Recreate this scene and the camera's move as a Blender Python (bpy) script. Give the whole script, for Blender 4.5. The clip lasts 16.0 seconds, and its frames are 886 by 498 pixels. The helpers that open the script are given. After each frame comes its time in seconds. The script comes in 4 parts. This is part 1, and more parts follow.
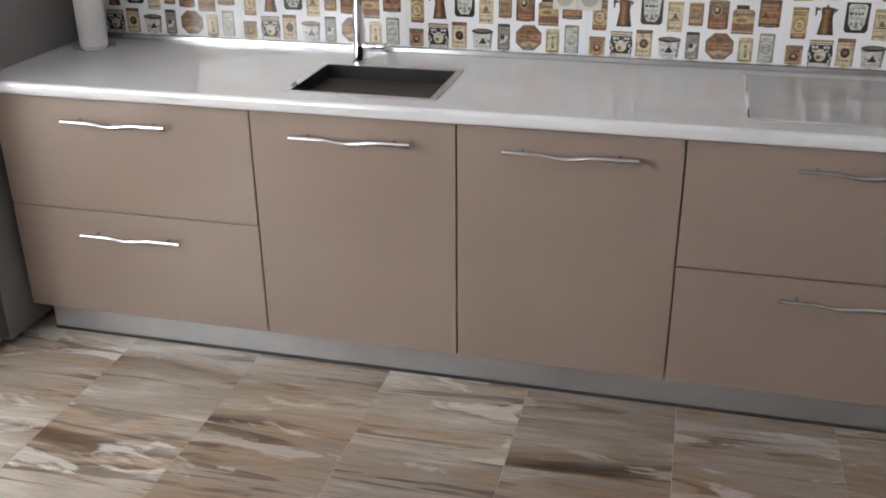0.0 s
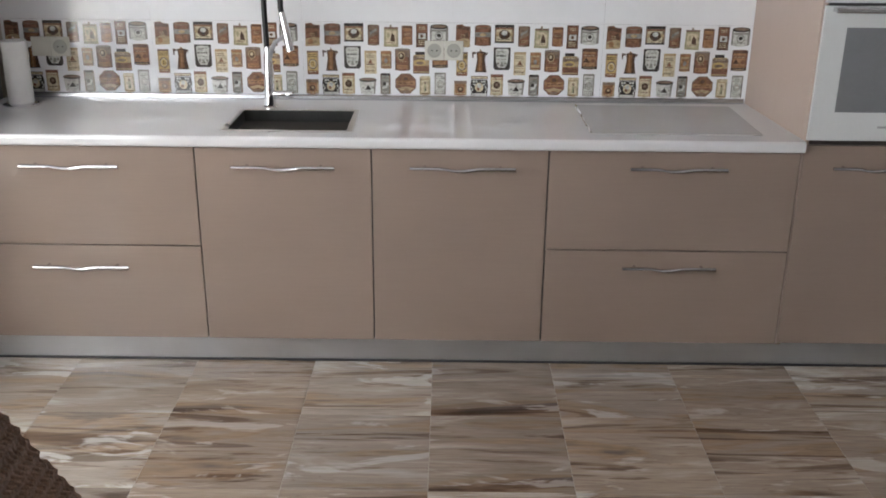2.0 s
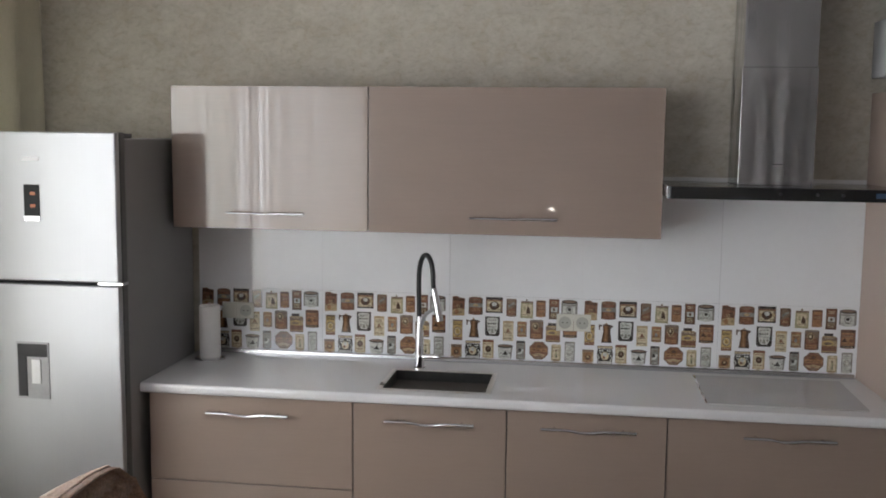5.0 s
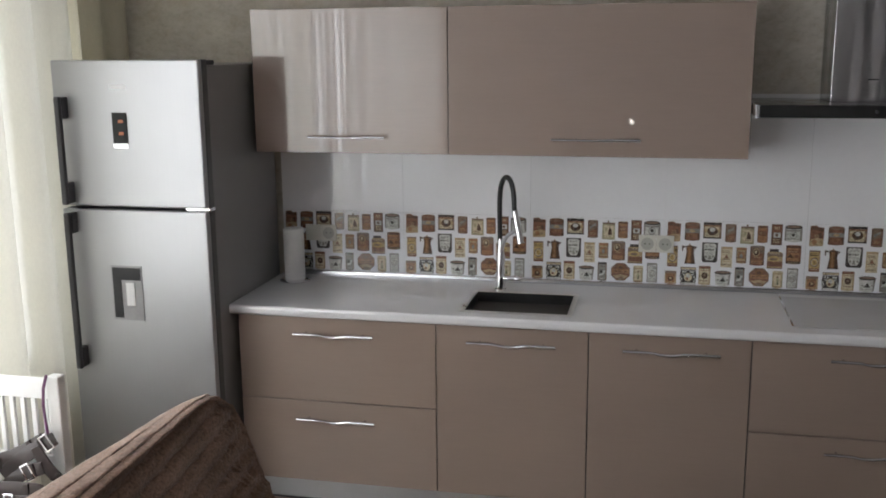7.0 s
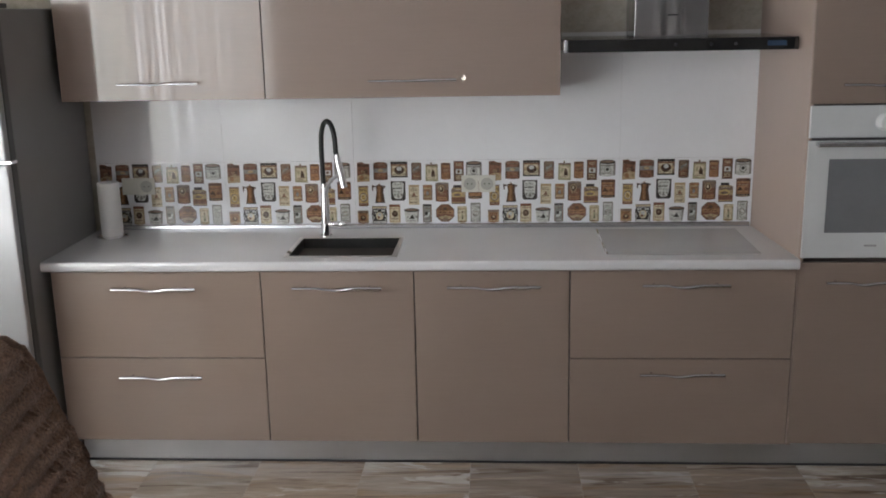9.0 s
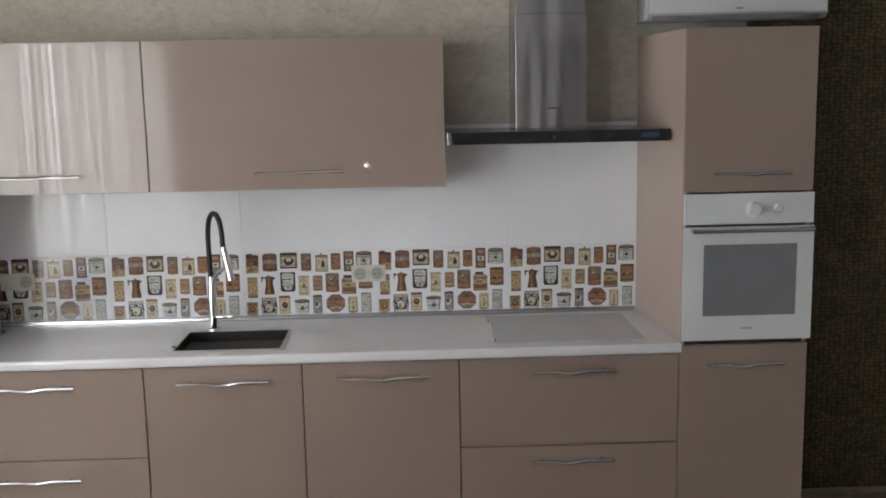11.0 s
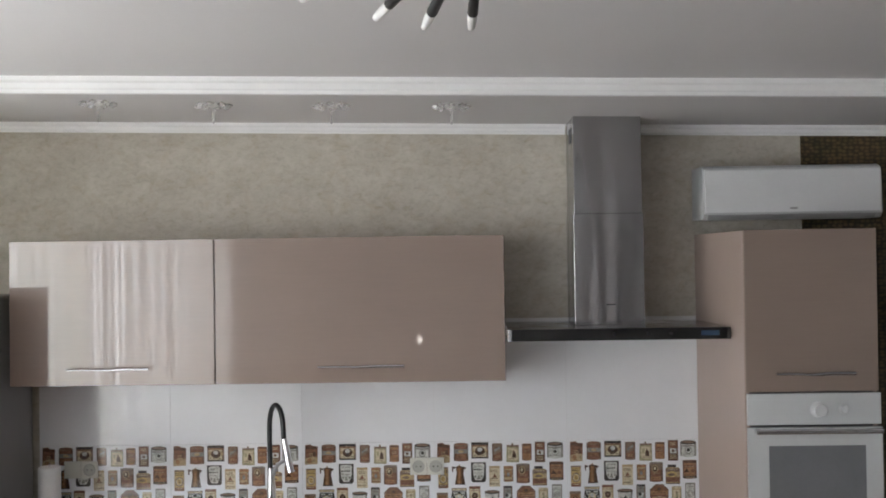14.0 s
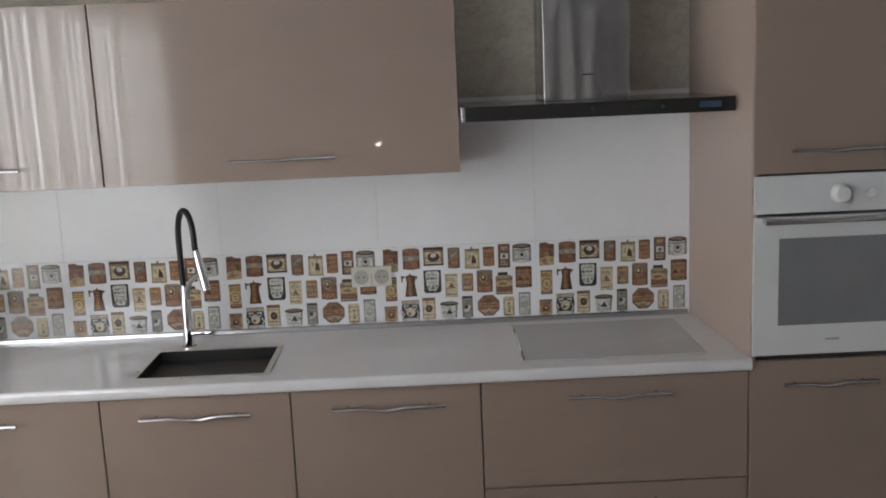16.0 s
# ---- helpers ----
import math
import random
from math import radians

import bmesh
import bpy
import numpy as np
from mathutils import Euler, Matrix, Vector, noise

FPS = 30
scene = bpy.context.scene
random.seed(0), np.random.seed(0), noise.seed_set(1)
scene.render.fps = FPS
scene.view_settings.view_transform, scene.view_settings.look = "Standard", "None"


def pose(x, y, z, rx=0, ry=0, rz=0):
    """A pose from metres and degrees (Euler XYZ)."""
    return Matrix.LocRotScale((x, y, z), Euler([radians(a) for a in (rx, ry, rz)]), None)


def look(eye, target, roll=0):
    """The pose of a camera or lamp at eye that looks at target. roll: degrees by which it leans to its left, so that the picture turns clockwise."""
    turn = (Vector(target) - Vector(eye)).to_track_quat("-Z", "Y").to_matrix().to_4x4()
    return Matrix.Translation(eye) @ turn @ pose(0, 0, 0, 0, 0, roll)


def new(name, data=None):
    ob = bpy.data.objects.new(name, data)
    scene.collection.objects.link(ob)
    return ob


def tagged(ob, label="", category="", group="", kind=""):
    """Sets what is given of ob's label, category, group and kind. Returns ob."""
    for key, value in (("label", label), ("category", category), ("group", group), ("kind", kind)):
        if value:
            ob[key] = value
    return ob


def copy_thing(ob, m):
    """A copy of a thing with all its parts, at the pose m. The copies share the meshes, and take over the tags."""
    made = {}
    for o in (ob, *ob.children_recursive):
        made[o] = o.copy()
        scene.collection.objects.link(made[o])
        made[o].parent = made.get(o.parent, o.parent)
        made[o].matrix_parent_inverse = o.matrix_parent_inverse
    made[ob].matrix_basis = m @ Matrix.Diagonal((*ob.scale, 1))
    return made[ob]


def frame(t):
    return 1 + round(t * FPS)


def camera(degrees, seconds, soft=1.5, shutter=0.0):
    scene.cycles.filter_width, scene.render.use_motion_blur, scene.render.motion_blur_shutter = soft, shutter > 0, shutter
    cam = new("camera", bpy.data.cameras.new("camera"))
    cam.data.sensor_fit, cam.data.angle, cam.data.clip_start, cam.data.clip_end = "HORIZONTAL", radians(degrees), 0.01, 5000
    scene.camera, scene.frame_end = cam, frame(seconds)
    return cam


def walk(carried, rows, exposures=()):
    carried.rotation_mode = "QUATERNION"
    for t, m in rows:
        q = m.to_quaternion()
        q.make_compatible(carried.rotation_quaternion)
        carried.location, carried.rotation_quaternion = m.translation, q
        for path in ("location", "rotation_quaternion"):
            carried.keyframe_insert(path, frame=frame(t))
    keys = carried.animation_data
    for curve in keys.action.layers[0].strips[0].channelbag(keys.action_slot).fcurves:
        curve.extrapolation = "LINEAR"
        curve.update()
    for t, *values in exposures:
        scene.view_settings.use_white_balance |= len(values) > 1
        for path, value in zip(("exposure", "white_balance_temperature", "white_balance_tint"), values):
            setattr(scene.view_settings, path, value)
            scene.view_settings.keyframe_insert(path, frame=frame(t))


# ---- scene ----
cam = camera(48.5, 16.0, soft=1.8)
PATH = [
    (0, (0.596, -3.045, 1.614), (0.140, -1.285, 0.782), -0.60),
    (0.5, (0.422, -3.188, 1.608), (0.121, -1.372, 0.826), 0.22),
    (1, (0.308, -3.312, 1.602), (0.134, -1.481, 0.814), -0.52),
    (1.5, (0.262, -3.539, 1.639), (0.201, -1.690, 0.879), -0.24),
    (2, (0.256, -3.817, 1.684), (0.250, -1.946, 0.978), 0.55),
    (2.5, (0.264, -3.990, 1.725), (0.202, -2.091, 1.101), -0.34),
    (3, (0.285, -4.088, 1.772), (0.199, -2.176, 1.194), -1.62),
    (3.5, (0.346, -4.144, 1.796), (0.294, -2.229, 1.222), -0.60),
    (4, (0.310, -4.178, 1.829), (0.179, -2.241, 1.348), 0.27),
    (4.5, (0.283, -4.214, 1.850), (0.083, -2.254, 1.509), 0.38),
    (5, (0.264, -4.249, 1.867), (-0.014, -2.282, 1.636), 0.63),
    (7.5, (0.238, -4.246, 1.914), (-0.187, -2.344, 1.465), -0.73),
    (8, (0.257, -4.250, 1.870), (-0.090, -2.336, 1.403), -0.87),
    (8.5, (0.297, -4.240, 1.845), (0.047, -2.313, 1.369), -1.09),
    (9, (0.340, -4.247, 1.808), (0.221, -2.308, 1.333), -1.12),
    (9.5, (0.415, -4.240, 1.809), (0.390, -2.297, 1.336), -1.53),
    (12, (0.429, -4.277, 1.858), (0.505, -2.284, 1.705), -1.09),
    (12.5, (0.416, -4.297, 1.868), (0.458, -2.299, 1.777), -1.12),
    (13, (0.423, -4.304, 1.884), (0.421, -2.304, 1.841), -1.03),
    (13.5, (0.393, -4.302, 1.921), (0.369, -2.302, 1.920), -0.85),
    (14, (0.390, -4.297, 1.957), (0.359, -2.297, 1.980), -0.84),
    (14.5, (0.383, -4.293, 1.940), (0.361, -2.293, 1.922), -1.03),
    (15, (0.388, -4.155, 1.898), (0.348, -2.160, 1.755), -1.43),
    (15.5, (0.431, -3.868, 1.843), (0.400, -1.886, 1.577), -2.12),
    (16, (0.470, -3.568, 1.802), (0.491, -1.601, 1.444), -2.49),
]
walk(cam, [(t, look(eye, target, roll)) for t, eye, target, roll in PATH], [(0, 0.67), (0.5, 0.63), (1.0, 0.64), (1.5, 0.59), (2.0, 0.62), (2.5, 0.55), (3.5, 0.32), (5, 0.05), (7.5, -0.17), (8.0, -0.02), (8.5, 0.07), (9, 0.10), (12, 0.21), (14.5, 0.22), (15.0, 0.16), (15.5, 0.07), (16, 0.02)])

# ---- world and light: daylight through the curtained windows of the long side wall ----
world = bpy.data.worlds.new("overcast_sky")
scene.world = world
world.use_nodes = True
_bg = world.node_tree.nodes["Background"]
_sky = world.node_tree.nodes.new("ShaderNodeTexSky")
_sky.sky_type, _sky.sun_disc = "NISHITA", False
_sky.sun_elevation, _sky.sun_rotation = radians(35), radians(250)
world.node_tree.links.new(_sky.outputs[0], _bg.inputs[0])
_bg.inputs[1].default_value = 0.1


def window_light(name, y0, y1, z0, z1, watts):
    d = bpy.data.lights.new(name, "AREA")
    d.shape, d.size, d.size_y, d.energy, d.color = "RECTANGLE", z1 - z0, y1 - y0, watts, (0.925, 0.94, 1.0)
    ob = new(name, d)
    ob.matrix_world = pose(-2.44, (y0 + y1) / 2, (z0 + z1) / 2, 0, -90, 0)
    return ob


window_light("window_light_near", -3.4, -1.12, 0.5, 2.4, 92)
window_light("window_light_far", -7.5, -3.6, 0.5, 2.4, 88)

# ---- materials ----
def material(name, base=(0.8, 0.8, 0.8), rough=0.5, metal=0.0, coat=0.0, coat_rough=0.03):
    m = bpy.data.materials.new(name)
    m.use_nodes = True
    b = m.node_tree.nodes["Principled BSDF"]
    b.inputs["Base Color"].default_value = (*base, 1)
    b.inputs["Roughness"].default_value = rough
    b.inputs["Metallic"].default_value = metal
    b.inputs["Coat Weight"].default_value = coat
    b.inputs["Coat Roughness"].default_value = coat_rough
    return m


def node(m, kind, **inputs):
    n = m.node_tree.nodes.new(kind)
    for k, v in inputs.items():
        n.inputs[k].default_value = v
    return n


def link(m, a, b):
    m.node_tree.links.new(a, b)


def coords(m, scale=(1, 1, 1), jitter=False):
    tc = node(m, "ShaderNodeTexCoord")
    mp = node(m, "ShaderNodeMapping", Scale=scale)
    link(m, tc.outputs["Object"], mp.inputs["Vector"])
    if jitter:
        info = node(m, "ShaderNodeObjectInfo")
        mul = node(m, "ShaderNodeMath")
        mul.operation = "MULTIPLY"
        mul.inputs[1].default_value = 37.0
        link(m, info.outputs["Random"], mul.inputs[0])
        comb = node(m, "ShaderNodeCombineXYZ")
        for i in range(3):
            link(m, mul.outputs[0], comb.inputs[i])
        link(m, comb.outputs[0], mp.inputs["Location"])
    return mp.outputs["Vector"]


def noise_tex(m, vec, scale, detail=4.0, rough=0.55, dist=0.0):
    n = node(m, "ShaderNodeTexNoise", Scale=scale, Detail=detail, Roughness=rough, Distortion=dist)
    link(m, vec, n.inputs["Vector"])
    return n.outputs["Fac"]


def ramp(m, fac, *stops):
    r = node(m, "ShaderNodeValToRGB")
    els = r.color_ramp.elements
    while len(els) < len(stops):
        els.new(0.5)
    for e, (p, c) in zip(els, stops):
        e.position, e.color = p, (*c, 1)
    link(m, fac, r.inputs[0])
    return r.outputs[0]


def mix(m, fac, a, b, blend="MIX"):
    n = node(m, "ShaderNodeMix")
    n.data_type, n.blend_type = "RGBA", blend
    for sock, v in ((n.inputs[0], fac), (n.inputs[6], a), (n.inputs[7], b)):
        if hasattr(v, "links"):
            link(m, v, sock)
        else:
            sock.default_value = v if isinstance(v, float) else (*v, 1)
    return n.outputs[2]


def principled(m):
    return m.node_tree.nodes["Principled BSDF"]


def colour(m, out):
    link(m, out, principled(m).inputs["Base Color"])


def bump(m, fac, strength=0.1, dist=0.002):
    b = node(m, "ShaderNodeBump", Strength=strength, Distance=dist)
    link(m, fac, b.inputs["Height"])
    link(m, b.outputs[0], principled(m).inputs["Normal"])


def rough_by(m, fac, lo, hi):
    r = node(m, "ShaderNodeMapRange")
    r.inputs["To Min"].default_value, r.inputs["To Max"].default_value = lo, hi
    link(m, fac, r.inputs[0])
    link(m, r.outputs[0], principled(m).inputs["Roughness"])


def varied(name, base, rough, spread=0.12, scale=(6, 6, 6), fine=(80, 80, 80), metal=0.0, coat=0.0, coat_rough=0.03, bumpy=0.0):
    """A paint or plastic with two scales of slight variation."""
    m = material(name, base, rough, metal, coat, coat_rough)
    a = noise_tex(m, coords(m, scale), 1.0, 3)
    f = noise_tex(m, coords(m, fine), 1.0, 2)
    lo = tuple(c * (1 - spread) for c in base)
    hi = tuple(min(1, c * (1 + spread)) for c in base)
    c1 = ramp(m, a, (0.3, lo), (0.7, hi))
    c2 = ramp(m, f, (0.35, (1 - spread * 0.6,) * 3), (0.65, (1, 1, 1)))
    colour(m, mix(m, 1.0, c1, c2, "MULTIPLY"))
    rough_by(m, a, max(0.02, rough * 0.85), rough * 1.2)
    if bumpy:
        bump(m, f, bumpy)
    return m


M = {}
M["front"] = varied("taupe_gloss_front", (0.291, 0.223, 0.188), 0.30, 0.05, (1.2, 3, 3), (9, 9, 260), coat=0.55, coat_rough=0.04)
M["front_upper"] = varied("taupe_high_gloss_front", (0.291, 0.223, 0.188), 0.25, 0.04, (1.2, 3, 3), (9, 9, 160), coat=1.0, coat_rough=0.025)
principled(M["front_upper"]).inputs["Coat IOR"].default_value = 1.58
M["panel"] = varied("beige_side_panel", (0.40, 0.315, 0.27), 0.42, 0.04, (2, 2, 2), (120, 120, 8), coat=0.2, coat_rough=0.15)
M["carcass"] = varied("dark_carcass", (0.05, 0.04, 0.035), 0.6)
M["counter"] = varied("white_worktop", (0.71, 0.715, 0.74), 0.02, 0.02, (4, 4, 4), (300, 300, 300))
principled(M["counter"]).inputs["IOR"].default_value = 2.12
M["tile"] = varied("white_glazed_tile", (0.83, 0.84, 0.87), 0.2, 0.02, (3, 3, 3), (40, 40, 40), coat=1.0, coat_rough=0.03)
M["grout"] = varied("beige_floor_grout", (0.40, 0.36, 0.32), 0.85, 0.08)
M["white_grout"] = varied("white_tile_grout", (0.74, 0.74, 0.74), 0.8, 0.05)
M["alu"] = varied("brushed_aluminium", (0.66, 0.67, 0.69), 0.2, 0.05, (2, 2, 2), (4, 300, 300), metal=1.0)
M["plinth"] = varied("brushed_plinth", (0.55, 0.56, 0.58), 0.36, 0.08, (3, 3, 3), (4, 300, 300), metal=0.85)
M["chrome"] = varied("chrome", (0.88, 0.88, 0.90), 0.06, 0.03, metal=1.0)
M["handle_chrome"] = varied("handle_chrome", (0.60, 0.60, 0.615), 0.09, 0.04, metal=1.0)
M["steel"] = varied("hood_steel", (0.45, 0.45, 0.462), 0.14, 0.04, (2, 2, 2), (300, 300, 3), metal=1.0)
bump(M["steel"], noise_tex(M["steel"], coords(M["steel"], (8, 8, 0.7)), 1.0, 1), 0.8, 0.05)
M["sink"] = varied("dark_sink_steel", (0.095, 0.095, 0.095), 0.34, 0.15, (8, 8, 8), (200, 200, 200), metal=0.9)
M["rim"] = varied("sink_rim_steel", (0.50, 0.49, 0.48), 0.28, 0.08, metal=1.0)
M["fridge"] = varied("brushed_fridge_steel", (0.40, 0.405, 0.42), 0.36, 0.03, (2, 2, 2), (300, 300, 3), metal=0.5)
M["fridge_side"] = varied("dark_grey_fridge_side", (0.255, 0.25, 0.25), 0.40, 0.06, (3, 3, 3), (200, 200, 200))
M["door_edge"] = varied("dark_grey_door_edge", (0.10, 0.10, 0.105), 0.4)
M["dark_trim"] = varied("dark_trim", (0.045, 0.045, 0.05), 0.4)
M["black"] = varied("black_rubber", (0.015, 0.015, 0.016), 0.42)
M["black_glass"] = varied("black_glass", (0.008, 0.008, 0.009), 0.05, coat=1.0)
M["display_black"] = varied("dull_black_display", (0.012, 0.012, 0.013), 0.5)
principled(M["display_black"]).inputs["Specular IOR Level"].default_value = 0.25
M["dull_dark"] = varied("dull_dark_plastic", (0.05, 0.05, 0.053), 0.6)
principled(M["dull_dark"]).inputs["Specular IOR Level"].default_value = 0.25
M["white_enamel"] = varied("white_oven_glass", (0.66, 0.68, 0.69), 0.12, 0.02, coat=0.5)
M["oven_glass"] = varied("oven_window_glass", (0.20, 0.21, 0.225), 0.08, 0.05, coat=1.0)
M["white_plastic"] = varied("white_plastic", (0.70, 0.71, 0.72), 0.35, 0.03)
M["grey_white"] = varied("grey_white_plastic", (0.50, 0.51, 0.52), 0.4, 0.03)
M["grey_plastic"] = varied("grey_plastic", (0.34, 0.34, 0.35), 0.4)
# ivory darkened: the shade inside the round recess is put into the colour
M["socket_in"] = varied("shaded_socket_recess", (0.40, 0.39, 0.355), 0.35, 0.05)
M["socket"] = varied("ivory_socket", (0.62, 0.61, 0.55), 0.3, 0.03)
M["ceiling"] = varied("matt_ceiling", (0.67, 0.66, 0.67), 0.55, 0.02, (1, 1, 1), (60, 60, 60))
M["cornice"] = varied("white_cornice", (0.88, 0.88, 0.88), 0.5, 0.03)
M["plaster"] = varied("pale_plaster", (0.42, 0.405, 0.395), 0.85, 0.06, (2, 2, 2), (60, 60, 60), bumpy=0.1)
M["hob"] = varied("pale_glass_hob", (0.50, 0.50, 0.51), 0.03, 0.02)
principled(M["hob"]).inputs["IOR"].default_value = 1.9
M["paper"] = varied("paper_towel", (0.80, 0.80, 0.79), 0.9, 0.03, (20, 20, 20), (220, 220, 220), bumpy=0.3)
M["white_wood"] = varied("white_painted_wood", (0.76, 0.76, 0.75), 0.35, 0.05, (6, 6, 2), (90, 90, 20))
M["leather"] = varied("dark_brown_leather", (0.028, 0.016, 0.015), 0.42, 0.25, (12, 12, 12), (160, 160, 160), bumpy=0.3)
M["ribbon"] = varied("purple_ribbon", (0.09, 0.015, 0.07), 0.6)
M["frosted"] = varied("frosted_glass", (0.78, 0.78, 0.77), 0.35, 0.03)
M["led"] = material("display_blue", (0.02, 0.03, 0.05), 0.2)
principled(M["led"]).inputs["Emission Color"].default_value = (0.25, 0.45, 0.75, 1)
principled(M["led"]).inputs["Emission Strength"].default_value = 0.04
M["led_red"] = material("display_amber", (0.05, 0.02, 0.01), 0.2)
principled(M["led_red"]).inputs["Emission Color"].default_value = (1.0, 0.28, 0.1, 1)
principled(M["led_red"]).inputs["Emission Strength"].default_value = 0.3
# glow of the added ball behind the camera, source unknown
M["bulb"] = material("mirror_dot_glow", (1, 1, 1), 0.4)
principled(M["bulb"]).inputs["Emission Color"].default_value = (1.0, 0.95, 0.85, 1)
principled(M["bulb"]).inputs["Emission Strength"].default_value = 40
M["crystal"] = material("clear_crystal", (0.95, 0.95, 0.95), 0.05)
principled(M["crystal"]).inputs["Transmission Weight"].default_value = 0.80
principled(M["crystal"]).inputs["IOR"].default_value = 1.22


def wallpaper():
    m = material("mottled_beige_wallpaper", rough=0.7)
    big = noise_tex(m, coords(m, (3.0, 3.0, 4.5)), 1.6, 5, 0.6)
    fine = noise_tex(m, coords(m, (22, 22, 34)), 1.5, 5, 0.7, 0.6)
    weave = noise_tex(m, coords(m, (60, 60, 240)), 1.0, 2)
    c = ramp(m, big, (0.30, (0.49, 0.452, 0.395)), (0.70, (0.585, 0.545, 0.485)))
    f = ramp(m, fine, (0.30, (0.80, 0.80, 0.76)), (0.47, (0.94, 0.94, 0.92)), (0.60, (1.0, 1.0, 1.0)), (0.74, (1.06, 1.05, 1.03)))
    blot = noise_tex(m, coords(m, (13, 13, 17)), 1.0, 4, 0.6, 0.8)
    g = ramp(m, blot, (0.34, (0.93, 0.90, 0.84)), (0.50, (1.0, 1.0, 1.0)), (0.68, (1.05, 1.06, 1.05)))
    colour(m, mix(m, 1.0, mix(m, 1.0, c, f, "MULTIPLY"), g, "MULTIPLY"))
    bump(m, weave, 0.25, 0.002)
    return m


def brown_paper():
    m = material("dark_brown_relief_wallpaper", rough=0.5)
    v = node(m, "ShaderNodeTexVoronoi", Scale=1.0, Randomness=0.45)
    link(m, coords(m, (42, 42, 62)), v.inputs["Vector"])
    n = noise_tex(m, coords(m, (9, 9, 9)), 1.0, 3)
    c = ramp(m, v.outputs["Distance"], (0.1, (0.165, 0.128, 0.066)), (0.40, (0.105, 0.080, 0.042)), (0.62, (0.048, 0.037, 0.022)))
    d = ramp(m, n, (0.35, (0.6, 0.65, 0.5)), (0.65, (1.1, 0.95, 0.8)))
    colour(m, mix(m, 1.0, c, d, "MULTIPLY"))
    bump(m, v.outputs["Distance"], 0.5, 0.004)
    return m


def floor_tile():
    m = material("streaked_stone_tile", rough=0.16)
    broad = noise_tex(m, coords(m, (1.3, 7.0, 1), True), 1.0, 4, 0.55, 0.9)
    band = noise_tex(m, coords(m, (1.3, 12.0, 1), True), 1.0, 5, 0.55, 1.1)
    vein = noise_tex(m, coords(m, (1.1, 20.0, 3), True), 1.0, 4, 0.5, 1.2)
    patch = noise_tex(m, coords(m, (2.4, 9.0, 2), True), 1.1, 5, 0.6, 0.8)
    fine = noise_tex(m, coords(m, (9, 150, 1), True), 1.0, 4, 0.65)
    c = ramp(m, broad, (0.32, (0.20, 0.168, 0.148)), (0.40, (0.36, 0.275, 0.205)), (0.47, (0.35, 0.305, 0.27)), (0.56, (0.40, 0.345, 0.30)), (0.64, (0.50, 0.465, 0.43)), (0.72, (0.36, 0.33, 0.31)))
    k = ramp(m, band, (0.32, (0.26, 0.19, 0.15)), (0.385, (0.55, 0.46, 0.40)), (0.43, (1, 1, 1)), (0.60, (1.0, 1.0, 1.0)), (0.67, (1.25, 1.22, 1.2)))
    e = mix(m, 0.8, c, k, "MULTIPLY")
    v = ramp(m, vein, (0.335, (0.38, 0.31, 0.27)), (0.365, (1, 1, 1)), (0.485, (1, 1, 1)), (0.497, (0.72, 0.66, 0.62)), (0.509, (1, 1, 1)))
    e = mix(m, 0.7, e, v, "MULTIPLY")
    w = ramp(m, patch, (0.575, (0, 0, 0)), (0.62, (0.7, 0.7, 0.7)))
    e = mix(m, w, e, (0.60, 0.575, 0.555))
    f = ramp(m, fine, (0.35, (0.82, 0.81, 0.80)), (0.62, (1.0, 1.0, 1.0)))
    g = mix(m, 1.0, e, f, "MULTIPLY")
    info = node(m, "ShaderNodeObjectInfo")
    h = ramp(m, info.outputs["Random"], (0.0, (0.66, 0.64, 0.63)), (0.25, (0.98, 0.90, 0.82)), (0.5, (0.84, 0.83, 0.83)), (0.75, (1.14, 1.08, 1.0)), (1.0, (1.12, 1.13, 1.14)))
    colour(m, mix(m, 1.0, g, h, "MULTIPLY"))
    rough_by(m, band, 0.12, 0.22)
    return m


def knit(name, base):
    m = material(name, rough=0.95)
    f = noise_tex(m, coords(m, (160, 160, 160)), 1.0, 3, 0.7)
    g = noise_tex(m, coords(m, (9, 9, 9)), 1.0, 3)
    c = ramp(m, f, (0.3, tuple(x * 0.45 for x in base)), (0.7, tuple(x * 1.35 for x in base)))
    d = ramp(m, g, (0.3, (0.8, 0.8, 0.8)), (0.7, (1.1, 1.1, 1.1)))
    colour(m, mix(m, 1.0, c, d, "MULTIPLY"))
    bump(m, f, 0.8, 0.006)
    principled(m).inputs["Sheen Weight"].default_value = 0.22
    return m


